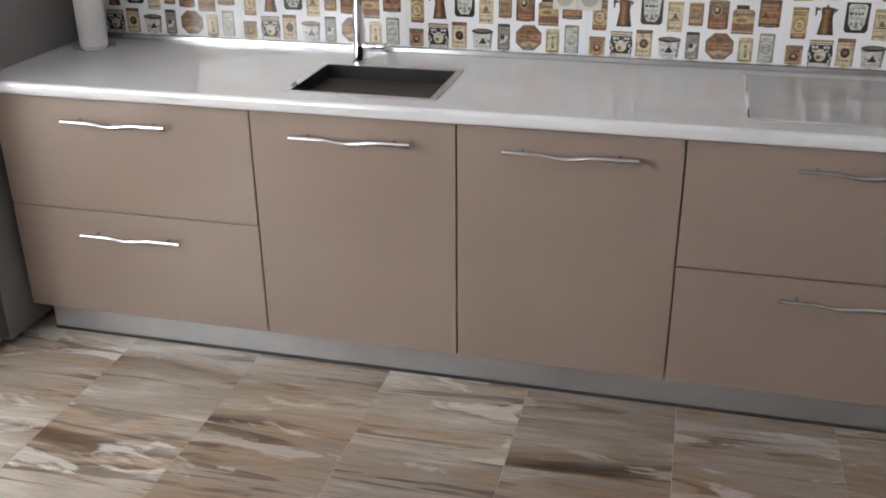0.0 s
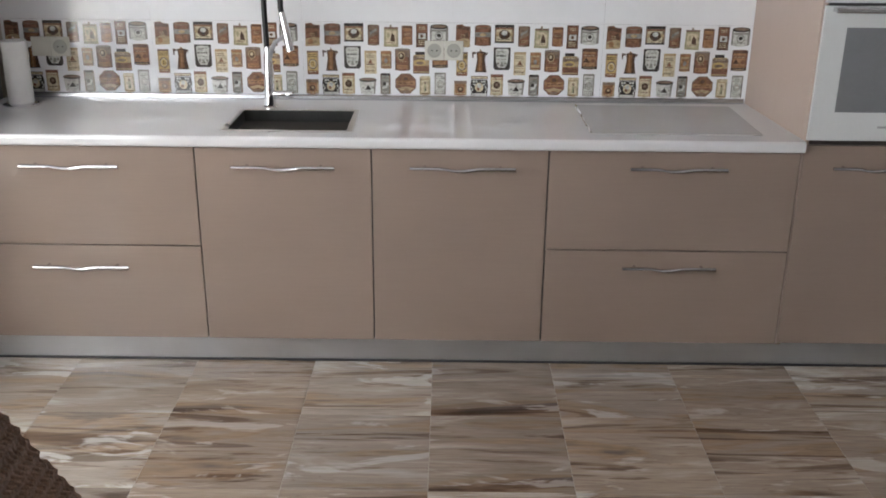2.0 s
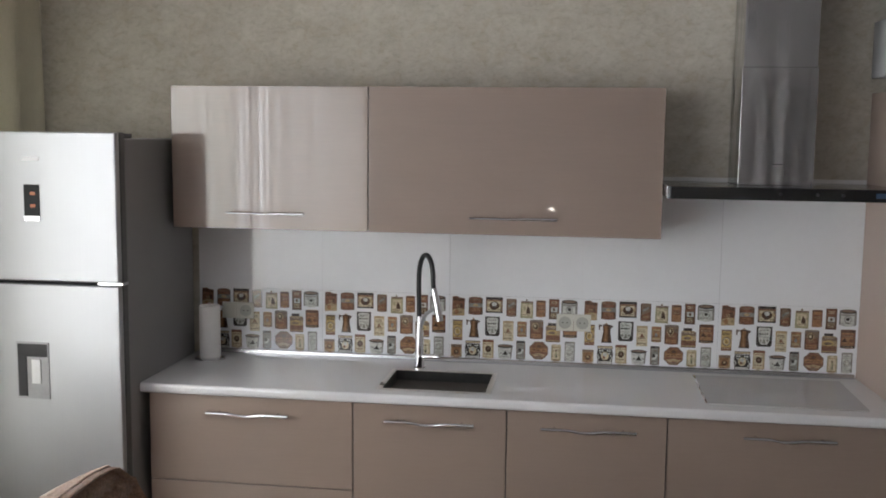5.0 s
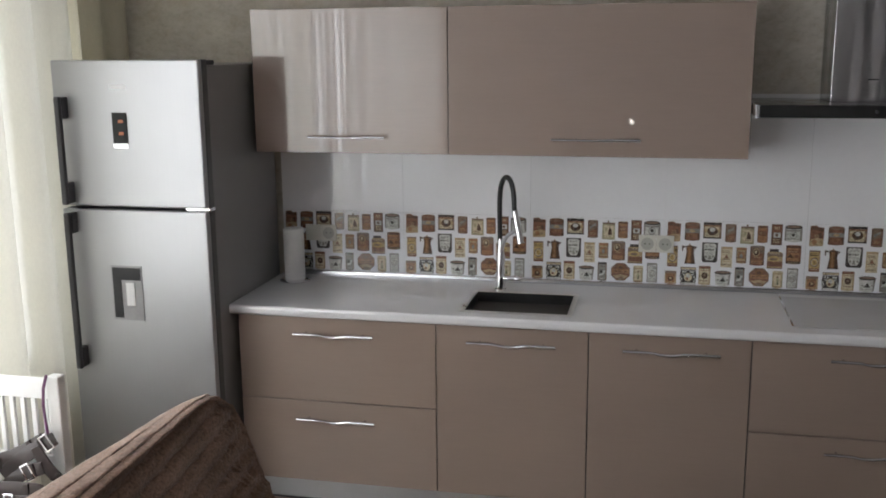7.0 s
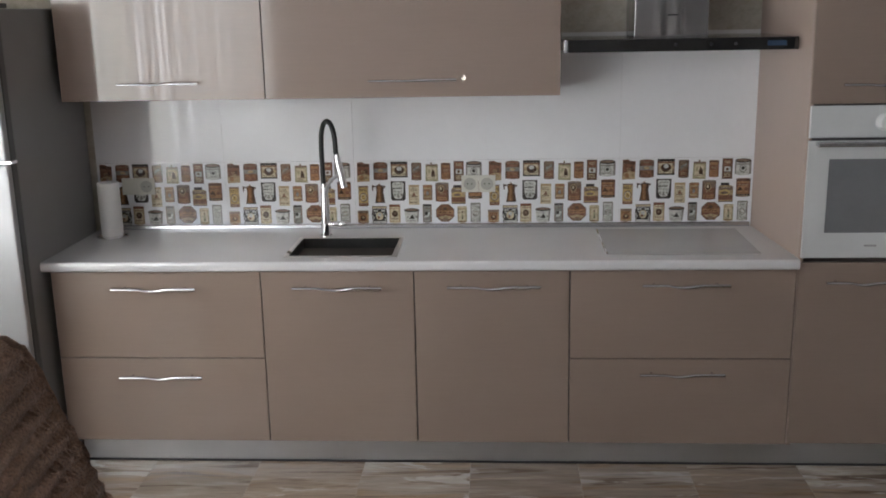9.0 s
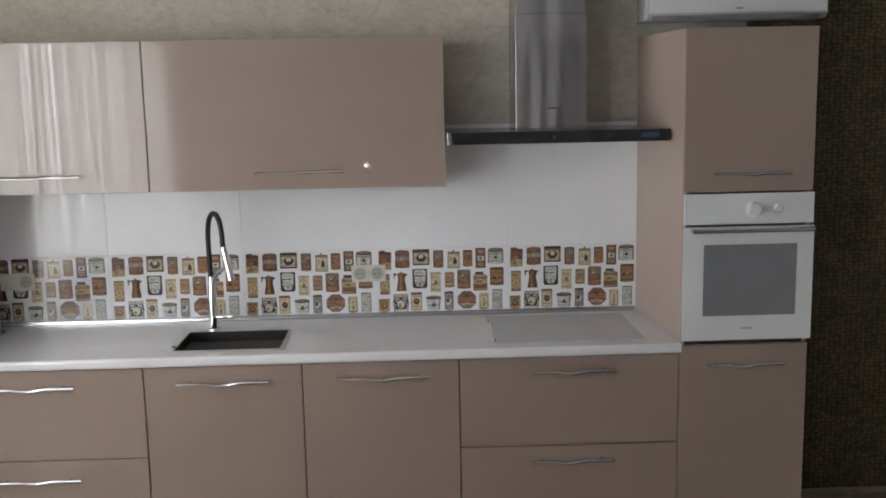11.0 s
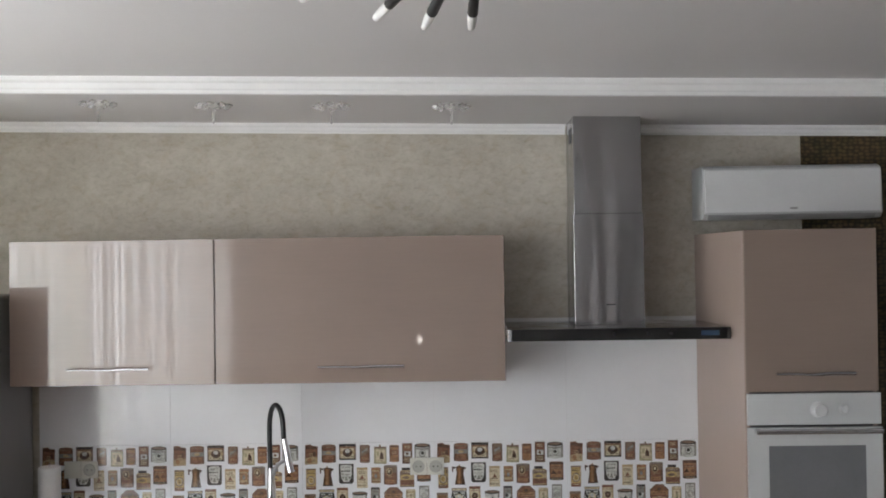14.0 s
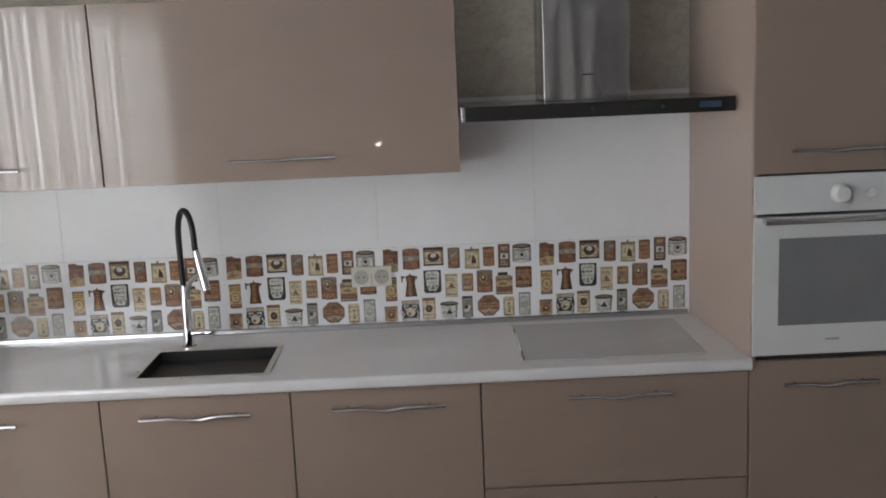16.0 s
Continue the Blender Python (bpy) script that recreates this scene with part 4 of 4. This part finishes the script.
for k, (a, b, w, bk) in enumerate((((-1.975, 0.512), (-1.765, 0.612), 0.048, None), ((-1.93, 0.470), (-1.715, 0.622), 0.050, 0.82), ((-1.785, 0.590), (-1.700, 0.478), 0.042, None),
                                   ((-1.90, 0.448), (-1.755, 0.522), 0.046, 0.62), ((-2.02, 0.455), (-1.83, 0.440), 0.050, 0.48), ((-2.06, 0.488), (-1.90, 0.535), 0.046, None), ((-2.03, 0.418), (-1.84, 0.432), 0.05, None), ((-2.00, 0.436), (-1.73, 0.462), 0.046, None), ((-1.93, 0.424), (-1.715, 0.440), 0.044, 0.4))):
    y = -1.478 - 0.011 * k
    pts = [(a[0] + (b[0] - a[0]) * i / 8, y, a[1] + (b[1] - a[1]) * i / 8 + 0.012 * math.sin(math.pi * i / 8) * (1 if k % 2 else -1)) for i in range(9)]
    s = part("strap", strap(pts, w, 0.004), "leather", t, "dark brown leather strap", True)
    if bk:
        c = Vector(pts[round(bk * 8)])
        bm = ring_frame((-0.019, -0.030), (0.019, 0.030), (-0.013, -0.024), (0.013, 0.024), -0.0125, -0.0085)
        bmesh.ops.bevel(bm, geom=bm.edges[:], offset=0.0012, segments=1, affect="EDGES")
        ang = math.atan2(b[1] - a[1], b[0] - a[0])
        bmesh.ops.transform(bm, matrix=Matrix.Translation(c) @ Matrix.Rotation(-ang, 4, "Y"), verts=bm.verts)
        part("buckle", bm, "chrome", s, "silver buckle")
    part("keeper", strap([Vector(pts[6]) + Vector((0, -0.008, 0)), Vector(pts[6]) * 0.5 + Vector(pts[7]) * 0.5 + Vector((0, -0.008, 0)), Vector(pts[7]) + Vector((0, -0.008, 0))][:2], w * 1.1, 0.0), "leather", s, "narrow leather keeper loop")
part("cord", tube([(-1.738, -1.470, 0.838), (-1.752, -1.474, 0.79), (-1.756, -1.476, 0.73), (-1.747, -1.480, 0.63)], 0.006, 8, flat=0.5), "ribbon", t, "purple ribbon loop", True)

# ---- tiles of the backsplash ----
TP, TX = 0.5765, -1.4565                    # width of a tile, left end of the first
JG = 0.0003
back = tagged(part("backsplash_grout", box((-1.457, 0.0, 0.868), (1.418, 0.0038, 1.70)), "white_grout", None, "pale grout behind the backsplash tiles"),
              "pale grout behind the backsplash tiles", "backsplash", kind="structure")
ZR = (0.872, 1.1680, 1.6840)
for r in (1,):
    for c in range(5):
        x0, x1 = TX + TP * c + JG, min(TX + TP * (c + 1), 1.4185) - JG
        part("tile", box((x0, -0.008, ZR[r] + JG), (x1, -0.0002, ZR[r + 1] - JG), 0.0005, 1), "tile", back)

class Print:
    """A flat picture in thin layers of ink on the tile; u and v run from 0 to 1 over its width and height."""

    def __init__(self, x0, x1, z0, z1):
        self.bm, self.at, self.inks, self.layer = bmesh.new(), (x0, z0, x1 - x0, z1 - z0), [], 0

    def poly(self, pts, ink):
        if ink not in self.inks:
            self.inks.append(ink)
        x, z, w, h = self.at
        f = self.bm.faces.new([self.bm.verts.new((x + u * w, -0.0084 - 0.00004 * self.layer, z + v * h)) for u, v in pts])
        f.normal_update()
        if f.normal.y > 0:
            f.normal_flip()
        f.material_index = self.inks.index(ink)
        self.layer += 1

    def rect(self, u0, u1, v0, v1, ink):
        self.poly([(u0, v0), (u1, v0), (u1, v1), (u0, v1)], ink)

    def oval(self, u, v, ru, rv, ink, n=14):
        self.poly([(u + ru * math.cos(k * math.tau / n), v + rv * math.sin(k * math.tau / n)) for k in range(n)], ink)

    def ring(self, u, v, ru, rv, outer, inner):
        self.oval(u, v, ru, rv, outer)
        self.oval(u, v, ru * 0.78, rv * 0.78, inner)

    def tin(self, ink, side, top=1.0, bow=0.04):
        """A round tin: curved rims and darker flanks."""
        low = [(k / 6, bow * (1 - math.sin(math.pi * k / 6))) for k in range(7)]
        self.poly(low + [(1, top - bow * 0.6), (0.8, top), (0.2, top), (0, top - bow * 0.6)], ink)
        self.poly([(0, bow), (0.09, bow * 0.6), (0.09, top - bow * 0.4), (0, top - bow * 0.6)], side)
        self.poly([(0.87, bow * 0.5), (1, bow), (1, top - bow * 0.6), (0.87, top - bow * 0.3)], side)

    def lines(self, v, rows, ink, wide=0.6, step=0.075):
        """Small illegible print, as short bars."""
        for k in range(rows):
            u = 0.5 - wide / 2
            while u < 0.5 + wide / 2 - 0.05:
                d = PR.uniform(0.07, 0.2)
                self.rect(u, min(u + d, 0.5 + wide / 2), v - step * k, v - step * k + step * 0.45, ink)
                u += d + 0.05


def sack(p):
    p.poly([(0.02, 0), (0.97, 0.03), (1, 0.90), (0.62, 0.92), (0.45, 1.0), (0.05, 0.97)], "rust")
    p.poly([(0.02, 0), (0.97, 0.03), (0.98, 0.35), (0.55, 0.42), (0.02, 0.30)], "tan")
    p.poly([(0.08, 0.80), (0.95, 0.74), (0.96, 0.88), (0.08, 0.94)], "brown")
    p.oval(0.36, 0.20, 0.17, 0.13, "orange")
    p.poly([(0.5, 0.40), (0.88, 0.45), (0.8, 0.66), (0.58, 0.62)], "brown")
    p.lines(0.52, 2, "tan", 0.3)


def drum(p):
    p.tin("rust", "brown", 0.90)
    p.oval(0.5, 0.90, 0.5, 0.09, "umber")
    p.oval(0.5, 0.91, 0.42, 0.05, "rust")
    p.rect(0.0, 1.0, 0.42, 0.64, "grey")
    p.oval(0.5, 0.53, 0.2, 0.08, "tan")
    p.lines(0.30, 2, "orange")


def wide_tin(p):
    p.tin("cream", "umber")
    p.rect(0, 1, 0.84, 1.0, "dark")
    p.rect(0.04, 0.96, 0.74, 0.83, "rust")
    p.rect(0, 1, 0.0, 0.10, "dark")
    p.oval(0.5, 0.46, 0.30, 0.26, "bronze")
    p.oval(0.5, 0.55, 0.15, 0.13, "pale")
    p.oval(0.5, 0.36, 0.10, 0.06, "dark")
    for u in (0.14, 0.86):
        p.oval(u, 0.48, 0.08, 0.12, "tan")
    p.lines(0.18, 1, "dark", 0.7)


def plain_tin(p):
    p.tin("umber", "brown")
    p.poly([(0.1, 0.1), (0.86, 0.1), (0.86, 0.55), (0.1, 0.35)], "rust")
    p.poly([(0.2, 0.5), (0.8, 0.72), (0.8, 0.84), (0.2, 0.66)], "grey")
    p.lines(0.28, 2, "tan", 0.5)


def jar(p):
    p.rect(0.42, 0.54, 0.90, 1.0, "umber")
    p.poly([(0.02, 0.02), (0.98, 0.0), (0.97, 0.90), (0.05, 0.90)], "olive")
    p.rect(0.05, 0.97, 0.80, 0.90, "umber")
    p.rect(0.16, 0.86, 0.12, 0.74, "cream")
    p.poly([(0.46, 0.26), (0.78, 0.24), (0.72, 0.50), (0.56, 0.66), (0.48, 0.46)], "bronze")
    p.oval(0.32, 0.52, 0.09, 0.12, "olive")
    p.lines(0.18, 1, "umber")


def rust_tin(p):
    p.tin("orange", "rust")
    p.rect(0.0, 1.0, 0.88, 0.97, "brown")
    p.rect(0.12, 0.86, 0.42, 0.72, "rust")
    p.lines(0.58, 2, "tan", 0.5)
    p.lines(0.28, 2, "rust", 0.5)


def red_box(p):
    p.rect(0, 1, 0, 1, "brown")
    p.rect(0.07, 0.93, 0.62, 0.95, "rust")
    p.rect(0.2, 0.84, 0.36, 0.60, "pale")
    p.oval(0.5, 0.48, 0.14, 0.07, "brown")
    p.lines(0.84, 2, "cream", 0.5)
    p.lines(0.26, 3, "cream", 0.6)


def bowl_tin(p):
    p.tin("pale", "grey", 0.88, 0.10)
    p.oval(0.5, 0.86, 0.5, 0.13, "dark")
    p.oval(0.5, 0.88, 0.40, 0.08, "umber")
    p.rect(0.02, 0.98, 0.62, 0.70, "grey")
    p.ring(0.5, 0.40, 0.22, 0.22, "grey", "pale")
    p.oval(0.5, 0.42, 0.11, 0.10, "dark")
    p.lines(0.16, 1, "grey", 0.7)


def yellow_jar(p):
    p.rect(0.06, 0.96, 0.0, 0.20, "brown")
    p.tin("yellow", "tan")
    p.rect(0.04, 0.96, 0.0, 0.17, "rust")
    p.rect(0.0, 1.0, 0.92, 1.0, "umber")
    p.lines(0.82, 2, "dark", 0.8)
    p.ring(0.5, 0.44, 0.40, 0.23, "umber", "cream")
    p.oval(0.5, 0.44, 0.24, 0.14, "yellow")
    p.lines(0.47, 2, "bronze", 0.2, 0.08)
    p.lines(0.10, 1, "cream", 0.7)


def pot(p):
    p.poly([(0.20, 0.0), (0.92, 0.0), (0.80, 0.55), (0.86, 0.86), (0.60, 0.91), (0.52, 1.0), (0.46, 0.91), (0.27, 0.88), (0.32, 0.55)], "copper")
    p.poly([(0.24, 0.86), (0.0, 0.90), (0.02, 0.62), (0.09, 0.62), (0.11, 0.80), (0.24, 0.78)], "bronze")
    p.poly([(0.66, 0.0), (0.92, 0.0), (0.80, 0.55), (0.86, 0.86), (0.66, 0.88), (0.64, 0.55)], "bronze")
    p.poly([(0.22, 0.0), (0.32, 0.0), (0.38, 0.55), (0.34, 0.86), (0.28, 0.86), (0.33, 0.55)], "bronze")
    p.poly([(0.44, 0.03), (0.54, 0.03), (0.55, 0.55), (0.52, 0.84), (0.46, 0.84), (0.47, 0.55)], "orange")
    p.rect(0.28, 0.84, 0.84, 0.88, "dark")
    p.rect(0.20, 0.92, 0.0, 0.04, "dark")
    p.poly([(0.86, 0.86), (1.0, 0.84), (0.86, 0.70)], "bronze")


def shield(p):
    p.poly([(0.10, 0), (0.90, 0), (1, 0.10), (1, 1), (0, 1), (0, 0.10)], "dark")
    p.poly([(0.16, 0.30), (0.30, 0.10), (0.70, 0.10), (0.84, 0.30), (0.90, 0.88), (0.80, 0.95), (0.20, 0.95), (0.10, 0.88)], "pale")
    p.lines(0.80, 1, "grey", 0.5)
    p.lines(0.60, 1, "dark", 0.66, 0.16)
    p.lines(0.46, 1, "grey", 0.6)
    for u in (0.28, 0.5, 0.72):
        p.oval(u, 0.30, 0.08, 0.06, "grey", 9)
    p.oval(0.5, 0.20, 0.12, 0.05, "grey")


def cream_box(p):
    p.rect(0, 1, 0, 0.97, "cream")
    p.rect(0, 1, 0.90, 1.0, "tan")
    p.rect(0.03, 0.10, 0.02, 0.90, "tan")
    p.lines(0.78, 2, "umber", 0.7)
    p.poly([(0.26, 0.44), (0.74, 0.44), (0.62, 0.52), (0.50, 0.66), (0.38, 0.52)], "rust")
    p.rect(0.16, 0.84, 0.38, 0.42, "brown")
    p.lines(0.28, 1, "tan", 0.7)
    p.lines(0.10, 1, "umber", 0.8, 0.12)


def small_tin(p):
    p.tin("tan", "umber")
    p.rect(0.0, 1.0, 0.82, 0.97, "orange")
    p.rect(0.14, 0.84, 0.30, 0.72, "orange")
    p.oval(0.48, 0.46, 0.16, 0.14, "grey")
    p.rect(0.04, 0.96, 0.06, 0.14, "rust")
    p.lines(0.64, 1, "umber", 0.5)


def emblem_tin(p):
    p.tin("rust", "brown")
    p.rect(0.04, 0.96, 0.62, 0.95, "umber")
    p.rect(0.0, 1.0, 0.93, 0.98, "grey")
    p.ring(0.42, 0.66, 0.24, 0.20, "tan", "bronze")
    p.oval(0.40, 0.68, 0.09, 0.08, "cream")
    p.rect(0.10, 0.86, 0.10, 0.26, "orange")
    p.lines(0.16, 1, "brown", 0.6)
    p.lines(0.40, 1, "tan", 0.4)


def bottle(p):
    p.rect(0.14, 0.72, 0.86, 1.0, "dark")
    p.poly([(0.0, 0.0), (1.0, 0.0), (1.0, 0.78), (0.86, 0.86), (0.08, 0.86), (0.0, 0.78)], "tan")
    p.rect(0.0, 1.0, 0.62, 0.80, "umber")
    p.rect(0.0, 1.0, 0.10, 0.36, "rust")
    p.rect(0.0, 1.0, 0.0, 0.05, "brown")
    p.oval(0.42, 0.50, 0.36, 0.15, "yellow")
    p.oval(0.42, 0.48, 0.26, 0.07, "umber")
    p.lines(0.74, 1, "cream", 0.6)
    p.lines(0.24, 2, "brown", 0.7)


def banded_tin(p):
    p.tin("orange", "rust")
    p.rect(0.0, 1.0, 0.84, 0.98, "brown")
    p.rect(0.02, 0.98, 0.03, 0.15, "dark")
    p.poly([(0.08, 0.34), (0.50, 0.34), (0.28, 0.56)], "bronze")
    p.rect(0.06, 0.94, 0.60, 0.74, "rust")
    p.lines(0.64, 1, "tan", 0.7)
    p.lines(0.07, 1, "tan", 0.7)
    p.oval(0.72, 0.42, 0.14, 0.10, "rust")


def short_tin(p):
    p.tin("orange", "tan")
    p.rect(0, 1, 0.80, 1.0, "umber")
    p.oval(0.5, 0.42, 0.24, 0.20, "bronze")
    p.oval(0.5, 0.45, 0.12, 0.10, "tan")
    p.lines(0.68, 1, "brown", 0.7)
    p.lines(0.10, 1, "cream", 0.8, 0.12)


def ornate_jar(p):
    p.poly([(0.05, 0), (0.95, 0), (1, 0.50), (0.95, 0.82), (0.05, 0.82), (0, 0.50)], "dark")
    p.rect(0.03, 0.97, 0.84, 1.0, "umber")
    p.rect(0.06, 0.94, 0.88, 0.95, "cream")
    p.rect(0.08, 0.92, 0.0, 0.12, "pale")
    for u in (0.10, 0.90):
        for k in range(3):
            p.rect(u - 0.07 + 0.07 * (k % 2), u + 0.07 * (k % 2), 0.14 + 0.12 * k, 0.26 + 0.12 * k, "pale")
    p.oval(0.5, 0.42, 0.24, 0.24, "cream")
    p.oval(0.5, 0.50, 0.12, 0.12, "pale")
    p.oval(0.44, 0.34, 0.08, 0.08, "rust")
    for u in (0.2, 0.34, 0.66, 0.80):
        p.oval(u, 0.72, 0.07, 0.06, "pale", 8)
    p.poly([(0.1, 0.62), (0.3, 0.50), (0.3, 0.60)], "pale")
    p.poly([(0.9, 0.62), (0.7, 0.50), (0.7, 0.60)], "pale")


def dot_tin(p):
    p.tin("cream", "tan")
    p.rect(0, 1, 0.86, 1.0, "rust")
    p.lines(0.76, 1, "rust", 0.7)
    p.oval(0.5, 0.50, 0.27, 0.17, "bronze")
    p.oval(0.5, 0.52, 0.12, 0.07, "umber")
    p.lines(0.20, 1, "umber", 0.7, 0.13)
    p.lines(0.07, 1, "tan", 0.7)


def cup(p):
    p.poly([(0.10, 0.06), (0.3, 0), (0.7, 0), (0.90, 0.06), (0.97, 0.85), (0.03, 0.85)], "pale")
    p.poly([(0.82, 0.03), (0.90, 0.06), (0.97, 0.85), (0.85, 0.85)], "grey")
    p.oval(0.5, 0.86, 0.5, 0.13, "dark")
    p.oval(0.5, 0.89, 0.44, 0.07, "umber")
    p.poly([(0.30, 0.28), (0.70, 0.28), (0.60, 0.42), (0.52, 0.58), (0.40, 0.40)], "dark")
    p.oval(0.24, 0.40, 0.06, 0.06, "grey", 8)
    p.oval(0.78, 0.40, 0.06, 0.06, "grey", 8)
    p.lines(0.14, 1, "grey", 0.6)


def leaf_tin(p):
    p.tin("grey", "umber")
    p.rect(0.05, 0.95, 0.90, 1.0, "dark")
    p.poly([(0.14, 0.28), (0.62, 0.32), (0.84, 0.56), (0.56, 0.58), (0.30, 0.44)], "pale")
    p.oval(0.40, 0.50, 0.18, 0.09, "dark")
    p.lines(0.76, 1, "umber", 0.6)
    p.lines(0.12, 1, "pale", 0.5)


def octagon(p):
    c = 0.29
    rim = ((c, 0), (1 - c, 0), (1, c), (1, 1 - c), (1 - c, 1), (c, 1), (0, 1 - c), (0, c))
    p.poly(rim, "umber")
    p.poly([(0.5 + (u - 0.5) * 0.93, 0.5 + (v - 0.5) * 0.93) for u, v in rim], "rust")
    p.poly([(0.06, 0.42), (0.94, 0.42), (0.95, 0.64), (0.05, 0.64)], "orange")
    p.oval(0.5, 0.72, 0.20, 0.16, "copper")
    p.oval(0.5, 0.74, 0.12, 0.09, "brown")
    p.poly([(0.10, 0.28), (0.28, 0.14), (0.50, 0.22), (0.72, 0.14), (0.90, 0.28), (0.76, 0.30), (0.5, 0.36), (0.24, 0.30)], "tan")
    p.poly([(0.36, 0.04), (0.64, 0.04), (0.70, 0.16), (0.30, 0.16)], "umber")
    p.lines(0.50, 1, "brown", 0.7, 0.1)


def figure_tin(p):
    p.tin("tan", "olive")
    p.rect(0, 1, 0.86, 0.98, "cream")
    p.rect(0.14, 0.84, 0.12, 0.80, "cream")
    p.oval(0.5, 0.64, 0.11, 0.07, "umber")
    p.poly([(0.36, 0.20), (0.66, 0.20), (0.60, 0.58), (0.42, 0.58)], "olive")
    p.poly([(0.46, 0.20), (0.60, 0.20), (0.56, 0.46)], "dark")
    p.lines(0.06, 1, "brown", 0.7)


def ring_tin(p):
    p.tin("pale", "grey")
    p.rect(0.04, 0.96, 0.92, 1.0, "grey")
    p.lines(0.80, 2, "grey", 0.7)
    p.ring(0.5, 0.48, 0.32, 0.18, "grey", "pale")
    p.ring(0.5, 0.48, 0.18, 0.10, "umber", "pale")
    p.lines(0.22, 3, "grey", 0.7)


# printed coffee tins of one decor tile: design, left, right, top, bottom (mm in the tile)
ROWS = (
    (sack, 802, 827, 195, 232), (drum, 834, 861, 195, 229), (wide_tin, 867, 899, 195, 224), (plain_tin, 906, 925, 197, 230),
    (jar, 932, 957, 197, 232), (rust_tin, 962, 980, 198, 229), (red_box, 986, 1005, 195, 232), (bowl_tin, 1009, 1039, 195, 226),
    (yellow_jar, 804, 823, 239, 277), (pot, 830, 857, 234, 271), (shield, 866, 894, 231, 267), (cream_box, 900, 920, 238, 275),
    (small_tin, 927, 945, 238, 267), (emblem_tin, 951, 976, 234, 270), (bottle, 981, 1008, 239, 274), (banded_tin, 1013, 1039, 231, 265),
    (short_tin, 801, 822, 285, 309), (ornate_jar, 828, 858, 277, 309), (dot_tin, 862, 883, 274, 309), (cup, 890, 920, 281, 309),
    (leaf_tin, 926, 943, 274, 309), (octagon, 951, 986, 274, 307), (figure_tin, 992, 1010, 278, 309), (ring_tin, 1017, 1036, 272, 309))
PR = random.Random(21)
MOTIF = []
PX = 249.0 / TP
for design, a, b, ta, tb in ROWS:
    x0, x1 = (a - 797.5) / PX, (b - 797.5) / PX
    z1, z0 = 1.163 - (ta - 195) / 416.0, max(1.163 - (tb - 195) / 416.0, 0.889)
    p = Print(x0, x1, z0 - 0.872, z1 - 0.872)
    design(p)
    me = bpy.data.meshes.new("motif")
    p.bm.to_mesh(me)
    p.bm.free()
    for k in p.inks:
        me.materials.append(INK[k])
    MOTIF.append((x0, x1, me))
for c in range(5):
    xa = TX + TP * c
    x1 = min(xa + TP, 1.4185)
    tile = part("decor_tile", box((xa + JG, -0.008, ZR[0]), (x1 - JG, -0.0002, ZR[1] - JG), 0.0005, 1), "tile", back, "white tile printed with old coffee tins")
    for a, b, me in MOTIF:
        if xa + b < x1 - 0.003:
            p = new("motif", me)
            p.parent = tile
            p.location = (xa, 0, 0.872)

# ---- floor tiles ----
FT, FTX, FTY = 0.4345, -0.224, -0.935
cols, rows = range(-5, 11), range(-18, 3)
FLOOR = bpy.data.objects["floor"]
bm = box((0.0007, 0.0004, -0.0058), (FT - 0.0007, FT - 0.0004, 0.0), 0.0003, 1)
tile_mesh = bpy.data.meshes.new("floor_tile")
bm.to_mesh(tile_mesh)
bm.free()
tile_mesh.materials.append(M["floor"])
rest = None
for j in rows:
    for i in cols:
        x, y = FTX + FT * i, FTY + FT * j
        if y > 0.0 or x + FT < XL or y < YB - FT or x > XR:
            continue
        if y > -4.3 and x < 3.0:
            o = new("floor_tile", tile_mesh)
            o.parent = FLOOR
            o.location = (x, y, 0)
        else:
            rest = box((x + 0.001, y + 0.001, -0.0058), (x + FT - 0.001, y + FT - 0.001, 0.0), bm=rest)
o = part("floor_tiles_far", rest, "floor", FLOOR, "stone tiles further into the room")
o["kind"] = "stuff"
